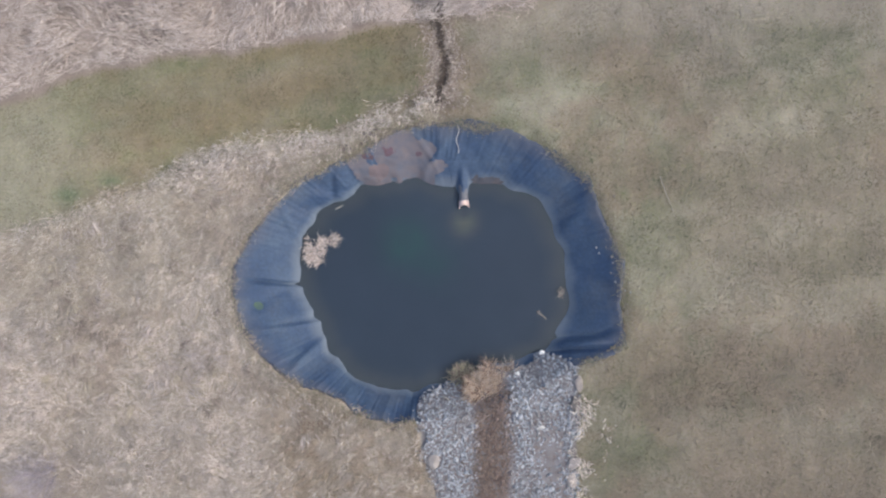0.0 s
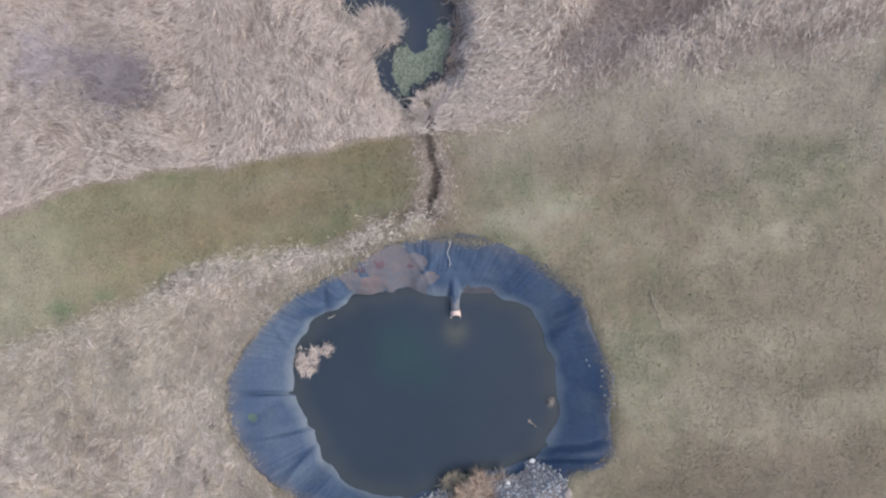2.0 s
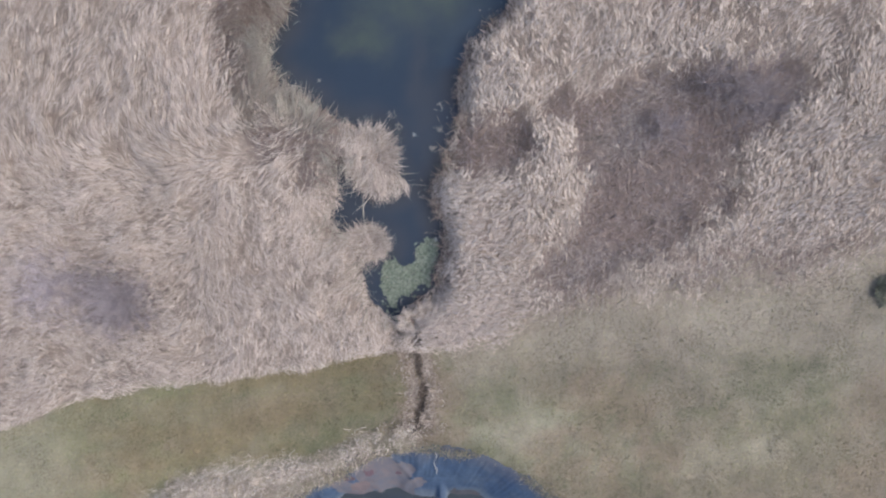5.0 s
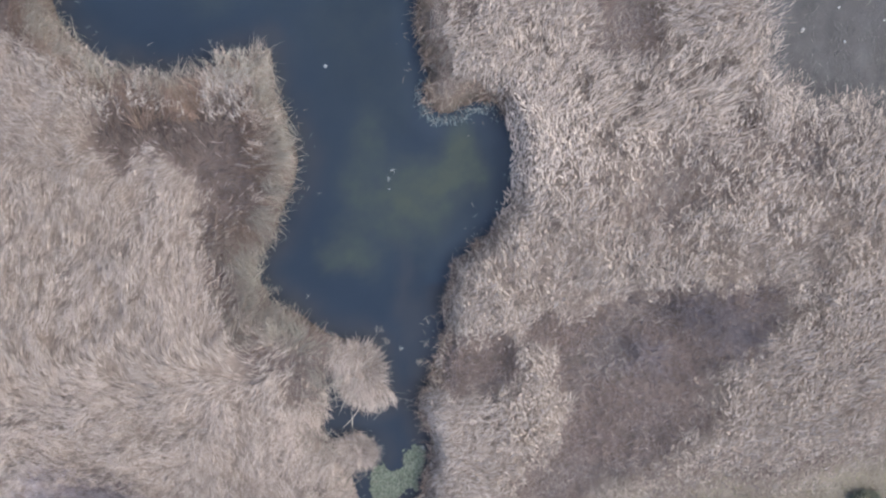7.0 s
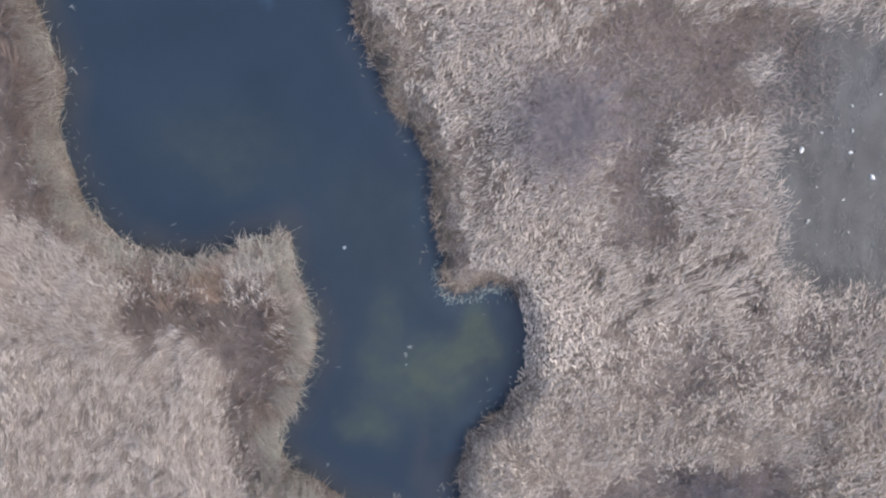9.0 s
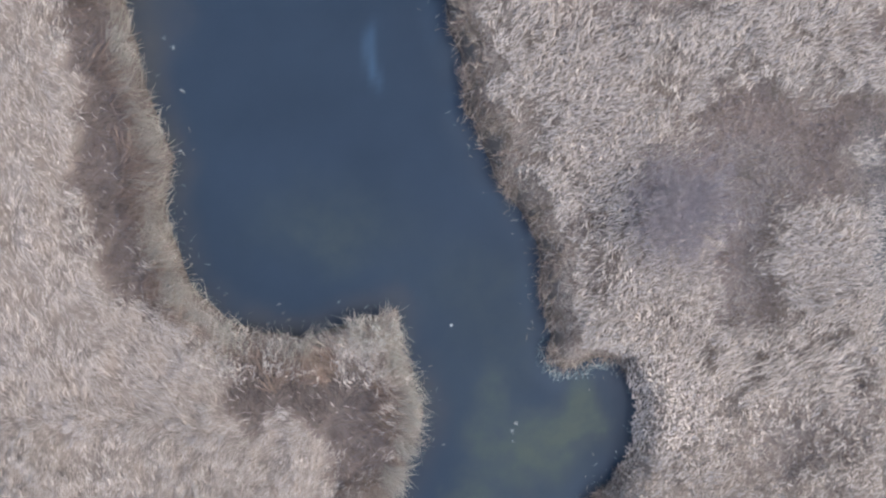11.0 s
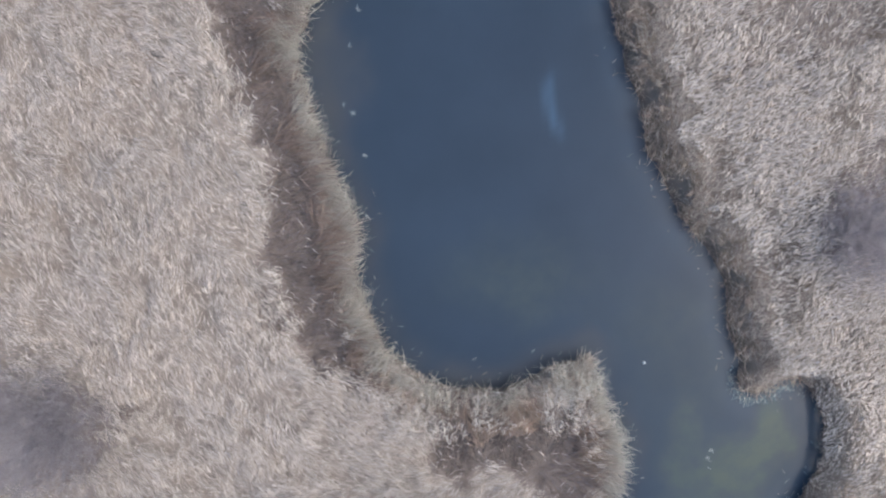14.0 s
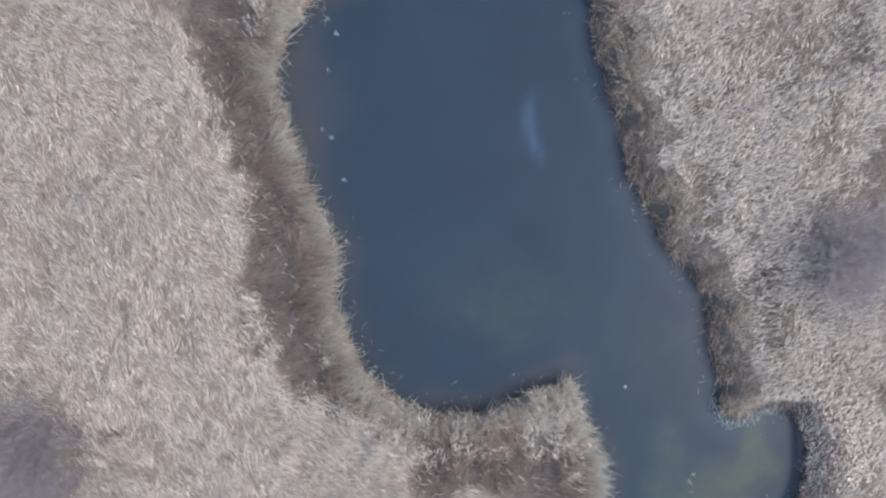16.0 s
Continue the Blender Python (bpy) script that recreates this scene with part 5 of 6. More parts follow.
# ---- single reed clumps ----
def reed_clump(cx, cy, z, rx, ry, count, length, palette, weights, label, spread_out=1.0, root=True, name="reed_clump"):
    """A tuft of reeds that fans out from its root, with litter under it."""
    thing = tagged(new(name), label, "reeds")
    thing.location = (cx, cy, z)
    a, k = rng.uniform(0, 2 * math.pi, count), np.sqrt(rng.random(count))
    x, y = rx * k * np.cos(a), ry * k * np.sin(a)
    if not root:
        lump = lumps(x + cx, y + cy, 0.25, 130) > 0.42
        x, y, k = x[lump], y[lump], k[lump]
        count = len(x)
    head = np.arctan2(y / ry, x / rx) + rng.normal(0, 0.85 if root else 2.5, count)
    blades("foliage", x, y, rng.uniform(0, 0.25, count), head, np.clip((0.25 + 0.55 * k * spread_out if root else 0.93) + rng.normal(0, 0.15 if root else 0.05, count), 0.05, 1.0), rng.uniform(0.35, 1.0, count) * length,
           rng.uniform(0.010, 0.028, count), shades(count, palette, weights) * (0.75 + 0.5 * lumps(x + cx, y + cy, 0.3, 131))[:, None], 0.5, parent=thing)
    if root:
        bm = bmesh.new()
        bmesh.ops.create_icosphere(bm, subdivisions=3, radius=1)
        for v in bm.verts:
            w = 0.8 + 0.4 * noise.noise(v.co * 2 + Vector((cx, cy, 0)))
            v.co = Vector((v.co.x * rx * 0.9 * w, v.co.y * ry * 0.9 * w, v.co.z * 0.22 * w))
        piece("root_mat", bm, M_LITTER, thing)
    return thing


DRY = (((0.56, 0.50, 0.45), PALE, STRAW, TAN, BROWN), (2, 4, 3, 2, 0.7))
reed_clump(-1.9, 15.85, -0.4, 0.8, 0.95, 2000, 0.62, *DRY, "rounded dry reed tussock standing at the channel edge")
reed_clump(-2.1, 12.75, -0.4, 0.7, 0.5, 1300, 0.52, *DRY, "small dry reed tussock at the channel edge")
for cx, cy, rx, ry, count, length in ((1.25, -4.3, 0.5, 0.62, 1500, 0.5), (1.6, -4.7, 0.42, 0.4, 900, 0.42), (1.7, -4.05, 0.36, 0.3, 600, 0.4), (1.5, -3.6, 0.2, 0.34, 260, 0.45)):
    reed_clump(cx, cy, -0.45, rx, ry, count, length, ((0.50, 0.40, 0.31), (0.43, 0.34, 0.265), TAN, (0.24, 0.155, 0.115)), (3, 3, 2.5, 2.5), "tan reed tussock growing out of the gravel spillway")
for cx, cy, s in ((-0.4, 9.95, 0.42), (0.45, 9.5, 0.4), (1.15, 9.55, 0.45), (0.1, 10.25, 0.35), (2.0, 9.9, 0.4)):
    reed_clump(cx, cy, -0.12, s, s * 0.7, 620, 0.34, *DRY, "pale feathery reed tussock where the ditch meets the channel")
reed_clump(0.75, -3.75, -0.75, 0.5, 0.3, 420, 0.4, ((0.25, 0.24, 0.17), (0.33, 0.3, 0.22), BROWN), (3, 3, 2), "greenish reed shoots at the pond's edge")
reed_clump(2.15, -3.55, -0.6, 0.3, 0.25, 160, 0.45, (TAN, BROWN, GREY), (3, 3, 2), "short brown reed shoots among the spillway stones")
reed_clump(-4.75, 0.75, -0.8, 0.36, 0.58, 520, 0.22, (PALE, (0.6, 0.5, 0.43), TAN), (4, 3, 2), "floating raft of pale dead reeds on the pond", 1.6, False)
reed_clump(-4.15, 1.15, -0.8, 0.45, 0.2, 240, 0.2, (PALE, (0.6, 0.5, 0.43), TAN), (4, 3, 2), "floating raft of pale dead reeds on the pond", 1.6, False)
reed_clump(4.15, -0.75, -0.8, 0.1, 0.2, 60, 0.16, ((0.27, 0.25, 0.22), (0.2, 0.185, 0.165), BROWN), (3, 3, 2), "few dead reed stalks drifting on the pond", 1.6, False)
for cx, cy, s in ((-1.15, 17.45, 0.2), (-0.9, 17.0, 0.16), (0.55, 16.9, 0.18), (0.35, 16.2, 0.15), (-5.0, 18.9, 0.25), (-3.9, 18.6, 0.22)):
    reed_clump(cx, cy, -0.5, s * 0.8, s * 0.5, 26, 0.13, ((0.24, 0.225, 0.21), (0.19, 0.19, 0.185), (0.28, 0.25, 0.22)), (3, 3, 2), "little dead reed tuft standing in shallow water", 1.2, False)


# ---- leafless shrubs ----
def shrub(cx, cy, r, h, stems, twigs, label, tone=1.0):
    thing = tagged(new("leafless_shrub"), label, "shrub")
    thing.location = (cx, cy, float(ground_z(np.array([cx]), np.array([cy]))[0]))
    tips = []
    for k in range(stems):
        a, out = rng.uniform(0, 6.28), r * rng.uniform(0.35, 0.85)
        top = h * rng.uniform(0.6, 1.0) * (1 - 0.35 * (out / r) ** 2)
        line = [(0.12 * math.cos(a), 0.12 * math.sin(a), -0.1)]
        for f in (0.35, 0.7, 1.0):
            b = a + rng.normal(0, 0.12)
            line.append((out * f ** 1.2 * math.cos(b), out * f ** 1.2 * math.sin(b), top * f))
        piece("stem", tube(line, [0.018, 0.014, 0.009, 0.004], 5), M_TWIG, thing)
        tips.append(line)
    i = rng.integers(0, stems, twigs)
    f = rng.uniform(0.08, 1.0, twigs)
    L = np.array(tips)
    seg = np.clip((f * 3).astype(int), 0, 2)
    t = (f * 3 - seg)[:, None]
    root = L[i, seg] * (1 - t) + L[i, seg + 1] * t
    mid = rng.random(twigs) < 0.55
    a, k = rng.uniform(0, 6.28, twigs), 0.5 * r * np.abs(rng.normal(0, 1, twigs)) ** 0.8
    crown = np.stack([k * np.cos(a), k * np.sin(a), h * rng.uniform(0.4, 0.85, twigs)], 1)
    root = np.where(mid[:, None], crown, root)
    head = np.arctan2(root[:, 1], root[:, 0]) + rng.normal(0, 1.3, twigs)
    n = twigs
    tint = shades(n, ((0.34, 0.305, 0.33), (0.40, 0.365, 0.385), (0.29, 0.255, 0.275)), (3, 3, 2)) * tone
    blades("twig_mass", root[:, 0], root[:, 1], root[:, 2], head, np.clip(rng.normal(0.5, 0.25, n), 0.0, 1), rng.uniform(0.12, 0.45, n) * r * 0.5, rng.uniform(0.004, 0.010, n), tint, 0.2, parent=thing)
    return thing


SHRUB = "leafless purple-grey shrub with fine radiating twigs among reeds"
shrub(-10.9, 10.7, 1.9, 1.3, 20, 9000, SHRUB, 0.95)
shrub(-13.2, 11.2, 2.0, 1.2, 16, 6000, SHRUB, 1.2)
shrub(4.9, 31.3, 2.6, 1.7, 30, 18000, SHRUB, 0.92)
shrub(-24.6, 27.3, 3.4, 2.0, 36, 18000, SHRUB, 0.76)
shrub(11.4, 17.8, 1.9, 1.3, 18, 4500, SHRUB, 0.66)
shrub(8.6, 16.7, 1.3, 1.1, 12, 2200, SHRUB, 0.72)
shrub(-13.6, -7.0, 1.5, 1.4, 12, 2500, SHRUB)
shrub(10.0, 18.4, 1.1, 1.2, 10, 1600, SHRUB, 0.6)


def evergreen(cx, cy, r, h):
    thing = tagged(new("evergreen_bush"), "low dark green bush at the edge of the turf", "bush")
    thing.location = (cx, cy, 0)
    piece("trunk", tube([(0, 0, -0.1), (0.03, 0, h * 0.4), (0, 0.04, h * 0.8)], [0.05, 0.04, 0.015], 6), M_TWIG, thing)
    n = 1500
    a, k = rng.uniform(0, 6.28, n), np.sqrt(rng.random(n))
    rr = r * (0.7 + 0.5 * field(a * 2, 0 * a, 0.8, 5)) * k
    x, y = rr * np.cos(a), rr * np.sin(a)
    z = h * (1 - 0.7 * k ** 2) * rng.uniform(0.4, 1, n)
    tint = shades(n, ((0.22, 0.235, 0.18), (0.235, 0.245, 0.19), (0.27, 0.265, 0.215)), (3, 3, 2))
    blades("foliage", x, y, z, a + rng.normal(0, 0.8, n), np.clip(rng.normal(0.6, 0.2, n), 0, 1), rng.uniform(0.12, 0.25, n), rng.uniform(0.03, 0.06, n), tint, 0.3, parent=thing)


evergreen(16.6, 11.1, 0.5, 0.3)


# ---- drain pipe and rope ----
def drain_pipe():
    """A wide pipe that comes out from under the sheet; its end is cut at a slant."""
    thing = tagged(new("drain_pipe"), "dusty grey drain pipe poking out of the liner over the pond", "pipe")
    a, b, r = Vector((0.58, 3.55, -0.74)), Vector((0.66, 2.42, -0.76)), 0.165
    piece("pipe", tube([a, a.lerp(b, 0.5), b], r, 24, False), M_PIPE, thing)
    d = (b - a).normalized()
    side = d.cross(Vector((0, 0, 1))).normalized()
    up = side.cross(d)

    def mitred(radius, back, cut, wall):
        """A collar whose lower lip reaches further out than its upper one."""
        bm = bmesh.new()
        rings = []
        for q, w, at in ((radius, 0, -back), (radius, 1, 0.02), (radius - wall, 1, 0.02), (radius - wall, 0, -back)):
            ring = []
            for k in range(28):
                t = 2 * math.pi * k / 28
                reach = at + (cut * (0.5 - 0.5 * math.sin(t)) if w else 0)
                ring.append(bm.verts.new(b + d * reach + q * (math.cos(t) * side + math.sin(t) * up)))
            rings.append(ring)
        for p, q in zip(rings, rings[1:]):
            for k in range(28):
                bm.faces.new((p[k], p[(k + 1) % 28], q[(k + 1) % 28], q[k]))
        return bm

    rows = []
    for f in np.linspace(0, 1, 12):
        c, half, top = a.lerp(b, 0.62 * f) + Vector((0, 0.45 * (1 - f), 0)), 0.62 - 0.36 * f ** 0.6, -0.40 - 0.17 * f ** 0.5
        for u in np.linspace(-1, 1, 17):
            x, y = c.x + half * u + 0.015 * math.sin(17 * f + 3 * u), c.y - 0.05 * math.sin(5 * u) * f
            low = float(liner_at(np.array([x]), np.array([y]))[0])
            rows.append((x, y, low - 0.04 if f < 0.05 else max(low + 0.012 if f < 0.75 else POND_Z - 0.06, top - (0.95 - 0.1 * f) * abs(u) ** 1.7 * 0.45)))
    k = np.arange(12 * 17).reshape(12, 17)
    quads = np.stack([k[:-1, :-1], k[:-1, 1:], k[1:, 1:], k[1:, :-1]], 2).reshape(-1, 4)
    piece("sleeve", grown_mesh("sleeve", np.array(rows), quads, True), M_LINER, thing, "blue sheet draped over the pipe")
    piece("collar", mitred(r + 0.02, 0.14, 0.2, 0.025), M_COLLAR, thing, "faded pink end collar")
    # A black plug stands in for the shade inside the pipe.
    piece("bore_shade_plug", tube([b - d * 0.3, b + d * 0.01], r - 0.012, 24, True), M_BLACK, thing)
    line = [(0.42 + 0.05 * math.sin(9 * f), 5.15 - 0.95 * f, 0.12 - 0.5 * f) for f in np.linspace(0, 1, 14)]
    rope = tagged(new("rope"), "pale rope lying along the drain pipe", "rope")
    piece("strand", tube([(x, y, float(liner_at(np.array([x]), np.array([y]))[0]) + 0.03) for x, y, _ in line], 0.013, 6), M_ROPE, rope)


drain_pipe()


# ---- stones ----
def stone_mesh(name, seed, detail, rough, flat):
    bm = bmesh.new()
    bmesh.ops.create_icosphere(bm, subdivisions=detail, radius=1)
    off = Vector((seed * 3.1, seed * 1.7, seed * 0.9))
    for v in bm.verts:
        v.co *= 1 + rough * noise.noise(v.co * 1.1 + off) + 0.35 * rough * noise.noise(v.co * 3.1 + off)
        v.co.z *= flat
    me = bpy.data.meshes.new(name)
    bm.to_mesh(me)
    bm.free()
    return me


def boulder(x, y, rx, ry, rz, material, label, seed, turn=0.0):
    me = stone_mesh("boulder", seed, 3, 0.35, 0.75)
    ob = piece("boulder", me, material)
    ob.matrix_world = pose(x, y, float(liner_at(np.array([x]), np.array([y]))[0]) + rz * 0.3, 0, 0, turn) @ Matrix.Diagonal((rx, ry, rz, 1))
    return tagged(ob, label, "boulder", "boulders along the spillway")


boulder(4.55, -3.85, 0.19, 0.3, 0.2, M_BOULDER, "brown fieldstone block at the spillway edge", 1, 8)
boulder(4.48, -4.55, 0.17, 0.34, 0.18, M_BOULDER, "grey-brown fieldstone block at the spillway edge", 2, -5)
boulder(4.4, -6.6, 0.26, 0.2, 0.16, M_BOULDER, "flat grey fieldstone at the spillway edge", 3, 30)
boulder(4.35, -7.2, 0.2, 0.26, 0.16, M_BOULDER, "flat grey fieldstone at the spillway edge", 4)
boulder(-0.45, -6.55, 0.25, 0.24, 0.18, M_BOULDER, "pale rounded fieldstone beside the gravel", 5)
boulder(-0.85, -5.35, 0.15, 0.12, 0.1, M_BOULDER, "small pale fieldstone beside the gravel", 6)
boulder(3.3, -5.4, 0.14, 0.11, 0.1, M_WHITE, "bright white stone lying on the gravel", 7, 20)
boulder(2.55, -3.65, 0.12, 0.1, 0.1, M_WHITE, "whitish stone at the water's edge", 8)
boulder(3.45, -2.95, 0.1, 0.13, 0.08, M_WHITE, "whitish stone at the water's edge", 9)
for k, (x, y, s) in enumerate(((13.3, 30.5, 0.15), (15.8, 29.55, 0.15), (16.6, 30.4, 0.06), (15.9, 32.4, 0.07), (16.4, 28.3, 0.05), (14.5, 31.6, 0.05), (13.9, 29.2, 0.05), (15.0, 30.4, 0.11), (13.65, 28.0, 0.12), (15.0, 31.15, 0.1), (14.95, 32.0, 0.1), (13.95, 31.1, 0.08), (14.85, 28.75, 0.07), (16.2, 31.2, 0.07), (15.1, 27.6, 0.07))):
    ob = piece("pale_stone", stone_mesh("pale_stone", 20 + k, 2, 0.3, 0.7), M_WHITE)
    ob.matrix_world = pose(x, y, float(ground_z(np.array([x]), np.array([y]))[0]) + 0.02, 0, 0, 40 * k) @ Matrix.Diagonal((s * 0.5, s * 0.8, s * 0.5, 1))
    tagged(ob, "whitish stone lying on the wet mud flat", "stone", "stones on the mud")


for k in range(14):
    f = k / 13
    x, y, s = 5.55 + 0.55 * f + rng.normal(0, 0.22), 1.9 - 2.6 * f + rng.normal(0, 0.35), rng.uniform(0.025, 0.055)
    ob = piece("pebble", stone_mesh("pebble", 60 + k, 2, 0.35, 0.7), M_STONE if k % 3 else M_BOULDER)
    ob.matrix_world = pose(x, y, float(liner_at(np.array([x]), np.array([y]))[0]) + 0.5 * s, 0, 0, 70 * k) @ Matrix.Diagonal((s, s * 0.8, s * 0.7, 1))
    tagged(ob, "small loose pebble on the rim of the pond liner", "pebble", "pebbles on the rim")


# ---- sticks and drifting bits ----
def stick(x0, y0, x1, y1, z, r, label):
    pts = []
    for f in np.linspace(0, 1, 6):
        x, y = x0 + (x1 - x0) * f, y0 + (y1 - y0) * f
        lie = max(z, float(liner_at(np.array([x]), np.array([y]))[0]) + 0.07)
        pts.append((x + rng.normal(0, 0.01), y + rng.normal(0, 0.01), lie))
    thing = piece("stick", tube(pts, [r, r, r * 0.9, r * 0.8, r * 0.7, r * 0.5], 6), M_WOOD)
    return tagged(thing, label, "stick")


stick(0.95, -5.35, 1.5, -4.95, -0.02, 0.03, "bleached stick lying across the spillway litter")
stick(-0.1, -4.35, 0.35, -4.75, -0.25, 0.025, "thin bleached stick on the spillway stones")
stick(1.1, -5.0, 1.2, -5.45, 0.0, 0.02, "thin bleached stick on the spillway litter")
stick(3.3, -1.45, 3.62, -1.72, -0.78, 0.03, "pale stick drifting on the pond")
stick(3.4, -1.42, 3.33, -1.55, -0.78, 0.02, "pale twig drifting on the pond")
stick(-4.0, 2.25, -3.75, 2.4, -0.77, 0.02, "pale twig at the pond's edge")

stalk = piece("dry_stalk", tube([(7.5, 3.32, 0.1), (7.58, 3.05, 0.12), (7.72, 2.66, 0.11), (7.86, 2.3, 0.1), (8.04, 1.83, 0.09)], [0.02, 0.018, 0.016, 0.013, 0.008], 6), M_WOOD)
tagged(stalk, "long thin bleached stalk lying on the turf", "stalk")


def white_float():
    thing = tagged(new("float"), "small white plastic float riding on the marsh water", "float")
    thing.location = (-3.0, 27.05, WATER_Z)
    bm = bmesh.new()
    bmesh.ops.create_uvsphere(bm, u_segments=16, v_segments=10, radius=0.065)
    for v in bm.verts:
        v.co.z = v.co.z * 0.8 + 0.03
    piece("body", bm, M_FLOAT, thing)
    piece("eyelet", tube([(0.03 * math.cos(a), 0, 0.13 + 0.03 * math.sin(a)) for a in np.linspace(0, 6.28, 12)], 0.008, 6), M_FLOAT, thing)


white_float()
for k, (x, y, s) in enumerate(((-12.75, 39.6, 0.13), (-12.65, 35.75, 0.11), (-12.9, 37.3, 0.1), (-13.2, 37.6, 0.12), (-12.8, 33.6, 0.08), (-13.2, 41.0, 0.16), (-12.6, 41.3, 0.16), (-12.3, 40.8, 0.1), (0.75, 25.7, 0.14), (1.25, 25.5, 0.16), (1.75, 25.45, 0.2), (2.2, 25.5, 0.16), (-0.7, 22.6, 0.07), (-0.75, 23.0, 0.07), (-0.6, 23.3, 0.06), (0.45, 12.9, 0.08), (-0.35, 16.7, 0.07))):
    reed_clump(x, y, WATER_Z, s * 0.6, s * 0.5, 14, 0.11, ((0.28, 0.29, 0.29), (0.22, 0.25, 0.26), (0.3, 0.27, 0.24)), (3, 3, 1), "scrap of bleached reed litter drifting on the water", 1.8, False)


# ---- duckweed at the channel's head ----
def duckweed():
    thing = tagged(new("duckweed_mat"), "sage-green duckweed mat floating at the channel head", "duckweed", kind="stuff")
    x, y = scatter(-2.3, 0.9, 9.9, 13.0, 0.05)
    outline = spline([(-1.6, 11.5), (-1.5, 12.05), (-1.1, 12.1), (-0.8, 12.0), (-0.35, 12.15), (-0.25, 12.7), (0.15, 13.0), (0.5, 13.0), (0.5, 12.1), (0.35, 11.4), (-0.2, 10.95), (-0.9, 10.7), (-1.0, 10.35), (-1.25, 10.3), (-1.55, 10.85)], True, 5)
    d = signed(x, y, outline) - 0.07 + 0.5 * (lumps(x, y, 0.5, 88) - 0.5)
    keep = (d > 0) | ((d > -0.25) & (rng.random(len(x)) < 0.08))
    x, y = x[keep], y[keep]
    n, k = len(x), 6
    a = rng.uniform(0, 6.28, n)[:, None] + np.arange(k) * 2 * math.pi / k
    r = rng.uniform(0.03, 0.055, n)[:, None] * rng.uniform(0.8, 1.2, (n, k))
    V = np.stack([x[:, None] + r * np.cos(a), y[:, None] + r * np.sin(a), np.repeat(WATER_Z + rng.uniform(0.006, 0.02, n)[:, None], k, 1)], 2).reshape(-1, 3)
    me = grown_mesh("leaves", V, np.arange(n * k).reshape(n, k))
    piece("leaves", me, M_WEED, thing)


duckweed()


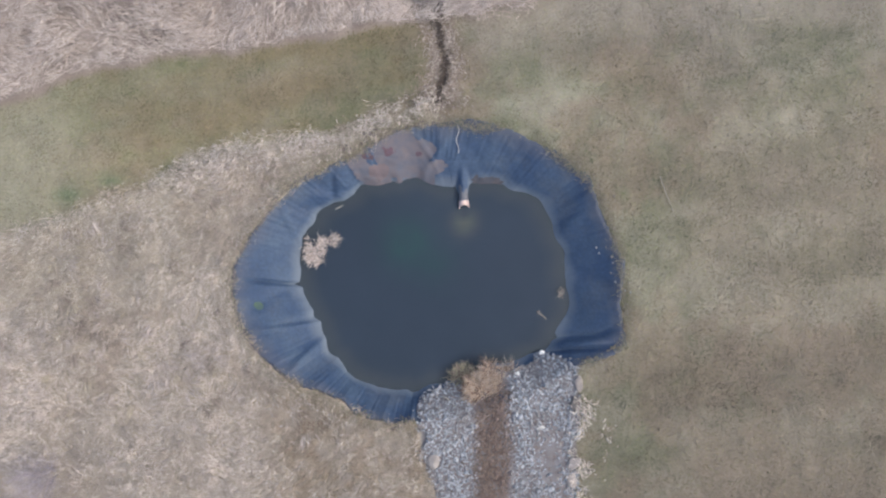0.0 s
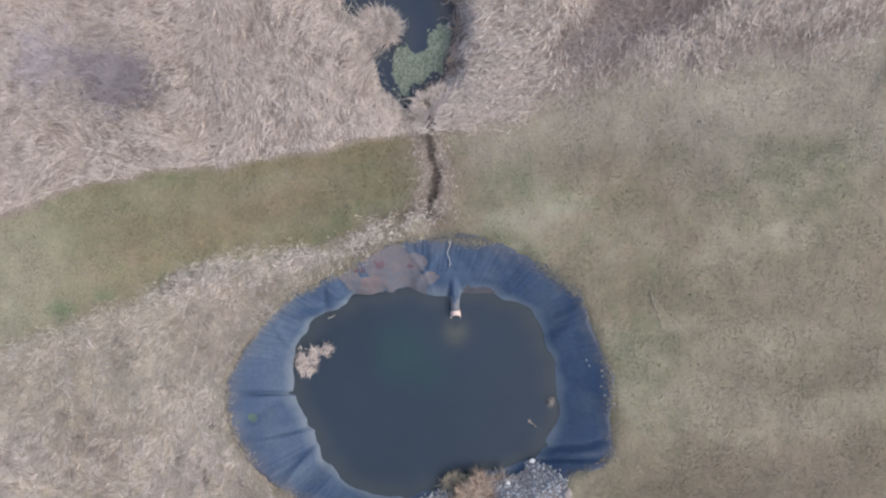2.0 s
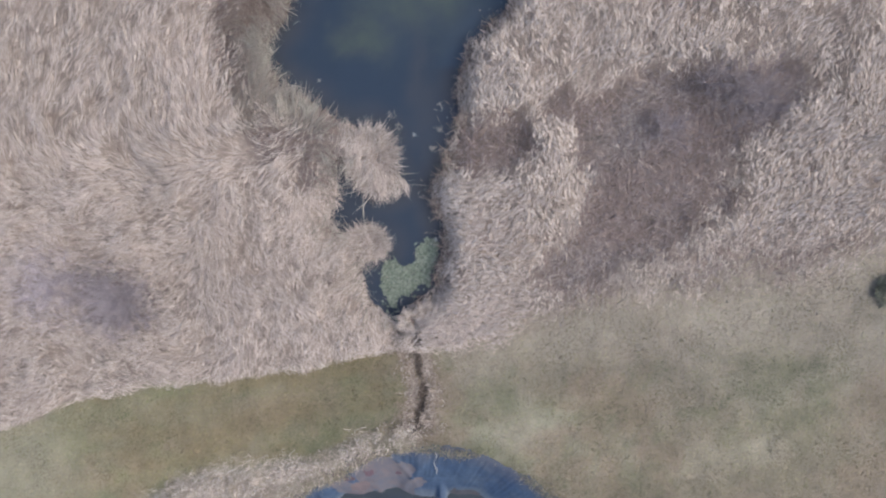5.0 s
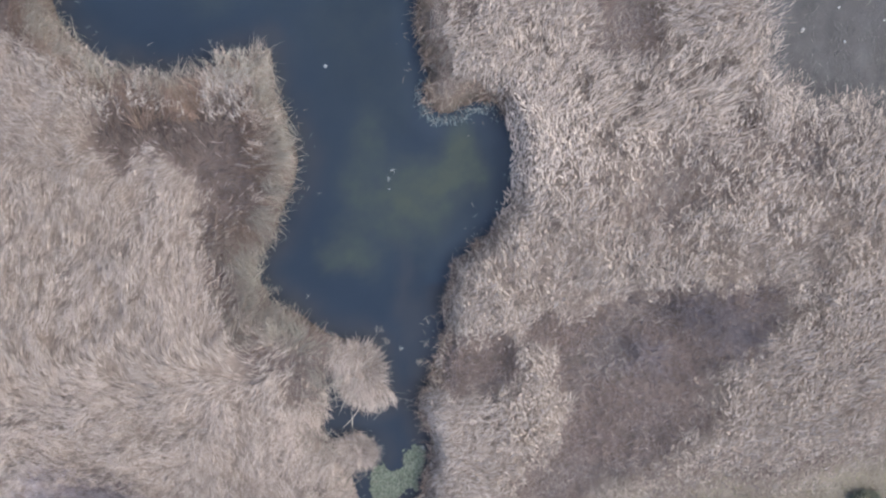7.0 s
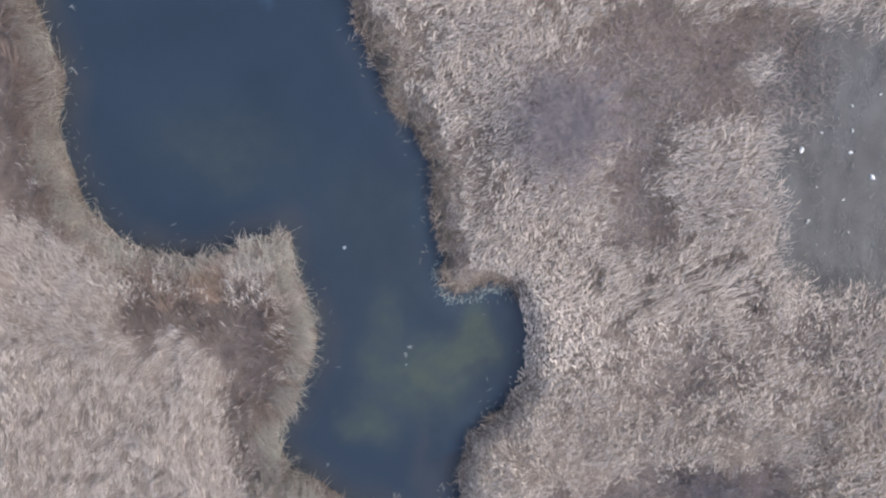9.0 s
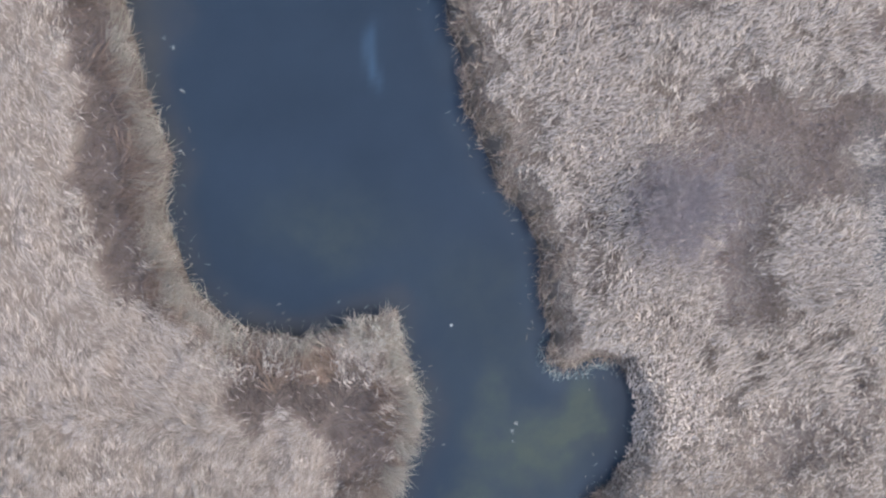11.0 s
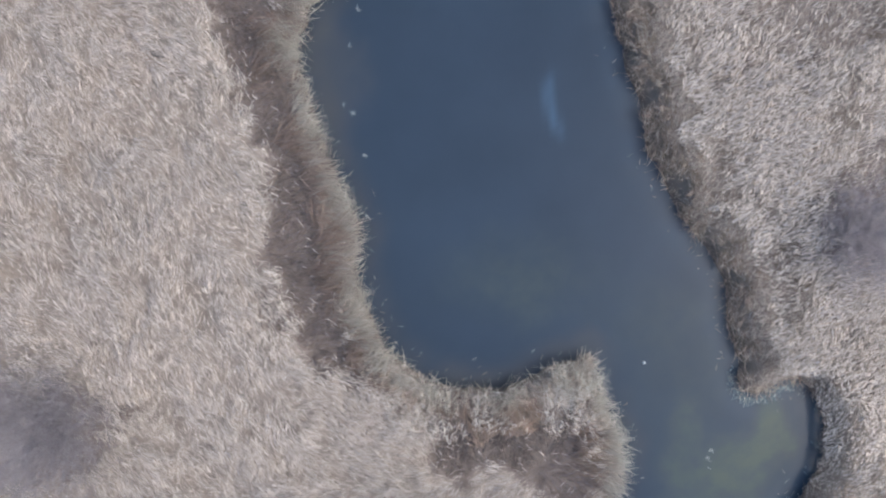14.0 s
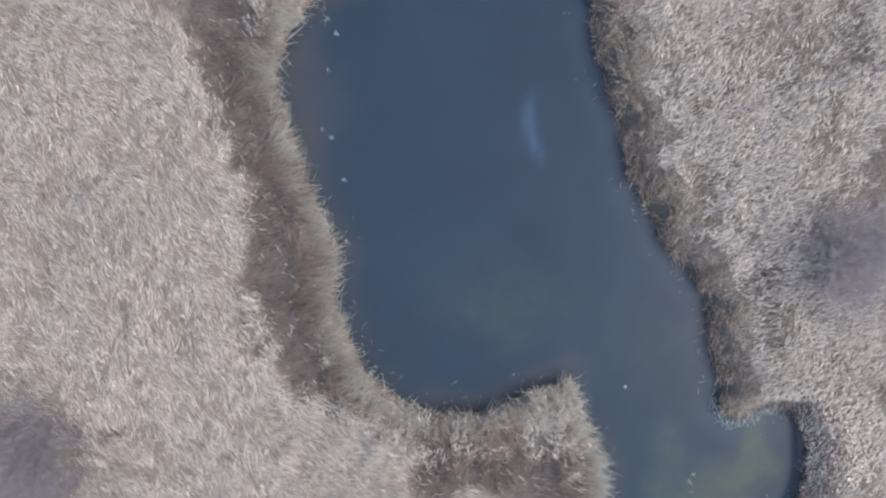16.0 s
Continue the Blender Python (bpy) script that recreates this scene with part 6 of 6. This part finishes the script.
# ---- gravel spillway: loose stones in two lanes, rusty litter between ----
def spillway():
    thing = tagged(new("gravel_spillway"), "spillway of loose pale limestone gravel with a rusty strip", "gravel")
    x, y = scatter(-1.6, 5.0, -9.2, -2.5, 0.066)
    keep = inside(x + 0.9 * (lumps(x, y, 0.7, 140) - 0.5) + rng.normal(0, 0.1, len(x)), y + 0.7 * (lumps(x, y, 0.5, 144) - 0.5), SPILL_OUT)
    x, y = x[keep], y[keep]
    strip = 0.32 * np.exp(-(((x - 1.55 - 0.12 * np.sin(y)) / 0.55) ** 4)) + 0.85 * np.exp(-(((x - 3.55 + 0.12 * (y + 6)) / 0.5) ** 2 + ((y + 6.4) / 1.3) ** 2) * (0.5 + lumps(x, y, 0.7, 142)))
    keep = rng.random(len(x)) > strip + 0.12
    x, y = x[keep], y[keep]
    z = liner_at(x, y) + 0.03
    cells = 110
    gx, gy = np.meshgrid(np.linspace(-1.3, 4.8, cells), np.linspace(-9.4, -2.6, cells))
    gx, gy = gx.ravel(), gy.ravel()
    i, j = np.meshgrid(np.arange(cells - 1), np.arange(cells - 1))
    a = (j * cells + i).ravel()
    quad = np.stack([a, a + 1, a + cells + 1, a + cells], 1)
    ok = inside(gx + 0.9 * (lumps(gx, gy, 0.7, 140) - 0.5), gy + 0.3 * (lumps(gx, gy, 0.5, 144) - 0.5), SPILL_OUT)
    quad = quad[ok[quad].all(1)]
    piece("gravel_bed", grown_mesh("gravel_bed", np.stack([gx, gy, liner_at(gx, gy) + 0.05 + 0.03 * field(gx, gy, 0.15, 150)], 1), quad, True), M_BED, thing, "grey gravel fines")
    size = rng.uniform(0.032, 0.062, len(x)) * np.where(rng.random(len(x)) < 0.08, 1.5, 1.0)
    kinds = [stone_mesh("stone", 40 + k, 1, 0.45, 0.8) for k in range(8)]
    for me in kinds:
        me.materials.append(M_STONE)
    near = np.argsort(np.hypot(x - 2.2, y + 4.6))
    for k in near[:300]:
        ob = piece("stone", kinds[k % 8], None, thing)
        s = size[k] * 1.15
        ob.matrix_basis = pose(x[k], y[k], z[k] + 0.5 * s, *rng.uniform(0, 360, 3)) @ Matrix.Diagonal((s, s * rng.uniform(0.7, 1.2), s, 1))
    V, F, o = [], [], 0
    shapes = []
    for me in kinds:
        co = np.array([v.co[:] for v in me.vertices])
        shapes.append((co, np.array([p.vertices[:] for p in me.polygons])))
    for k in near[300:]:
        co, fa = shapes[k % 8]
        R = np.array(Euler(rng.uniform(0, 6.28, 3)).to_matrix())
        V.append((co * size[k]) @ R.T + np.array((x[k], y[k], z[k] + 0.5 * size[k])))
        F.append(fa + o)
        o += len(co)
    tagged(piece("stone_mass", grown_mesh("stone_mass", np.vstack(V), np.vstack(F)), M_STONES, thing), kind="stuff")
    # rusty leaves and crumbs in the strip
    n = 7000
    lx = 1.55 + rng.normal(0, 0.36, n)
    ly = rng.uniform(-9, -4.2, n)
    lx += 0.12 * np.sin(ly)
    far = rng.random(n) < 0.2
    lx[far], ly[far] = rng.uniform(-0.6, 4.3, far.sum()), rng.uniform(-9, -3.8, far.sum())
    ok = inside(lx, ly, SPILL_OUT)
    lx, ly = lx[ok], ly[ok]
    n, k = len(lx), 4
    a = rng.uniform(0, 6.28, n)[:, None] + np.arange(k) * math.pi / 2
    r = rng.uniform(0.014, 0.042, n)[:, None] * rng.uniform(0.6, 1.2, (n, k))
    zz = liner_at(lx, ly)[:, None] + rng.uniform(0.05, 0.12, n)[:, None] + rng.uniform(-0.015, 0.015, (n, k))
    V = np.stack([lx[:, None] + r * np.cos(a), ly[:, None] + r * np.sin(a), zz], 2).reshape(-1, 3)
    tagged(piece("leaf_litter", grown_mesh("leaf_litter", V, np.arange(n * k).reshape(n, k)), M_LITTER, thing), "rusty leaf litter", kind="stuff")


spillway()
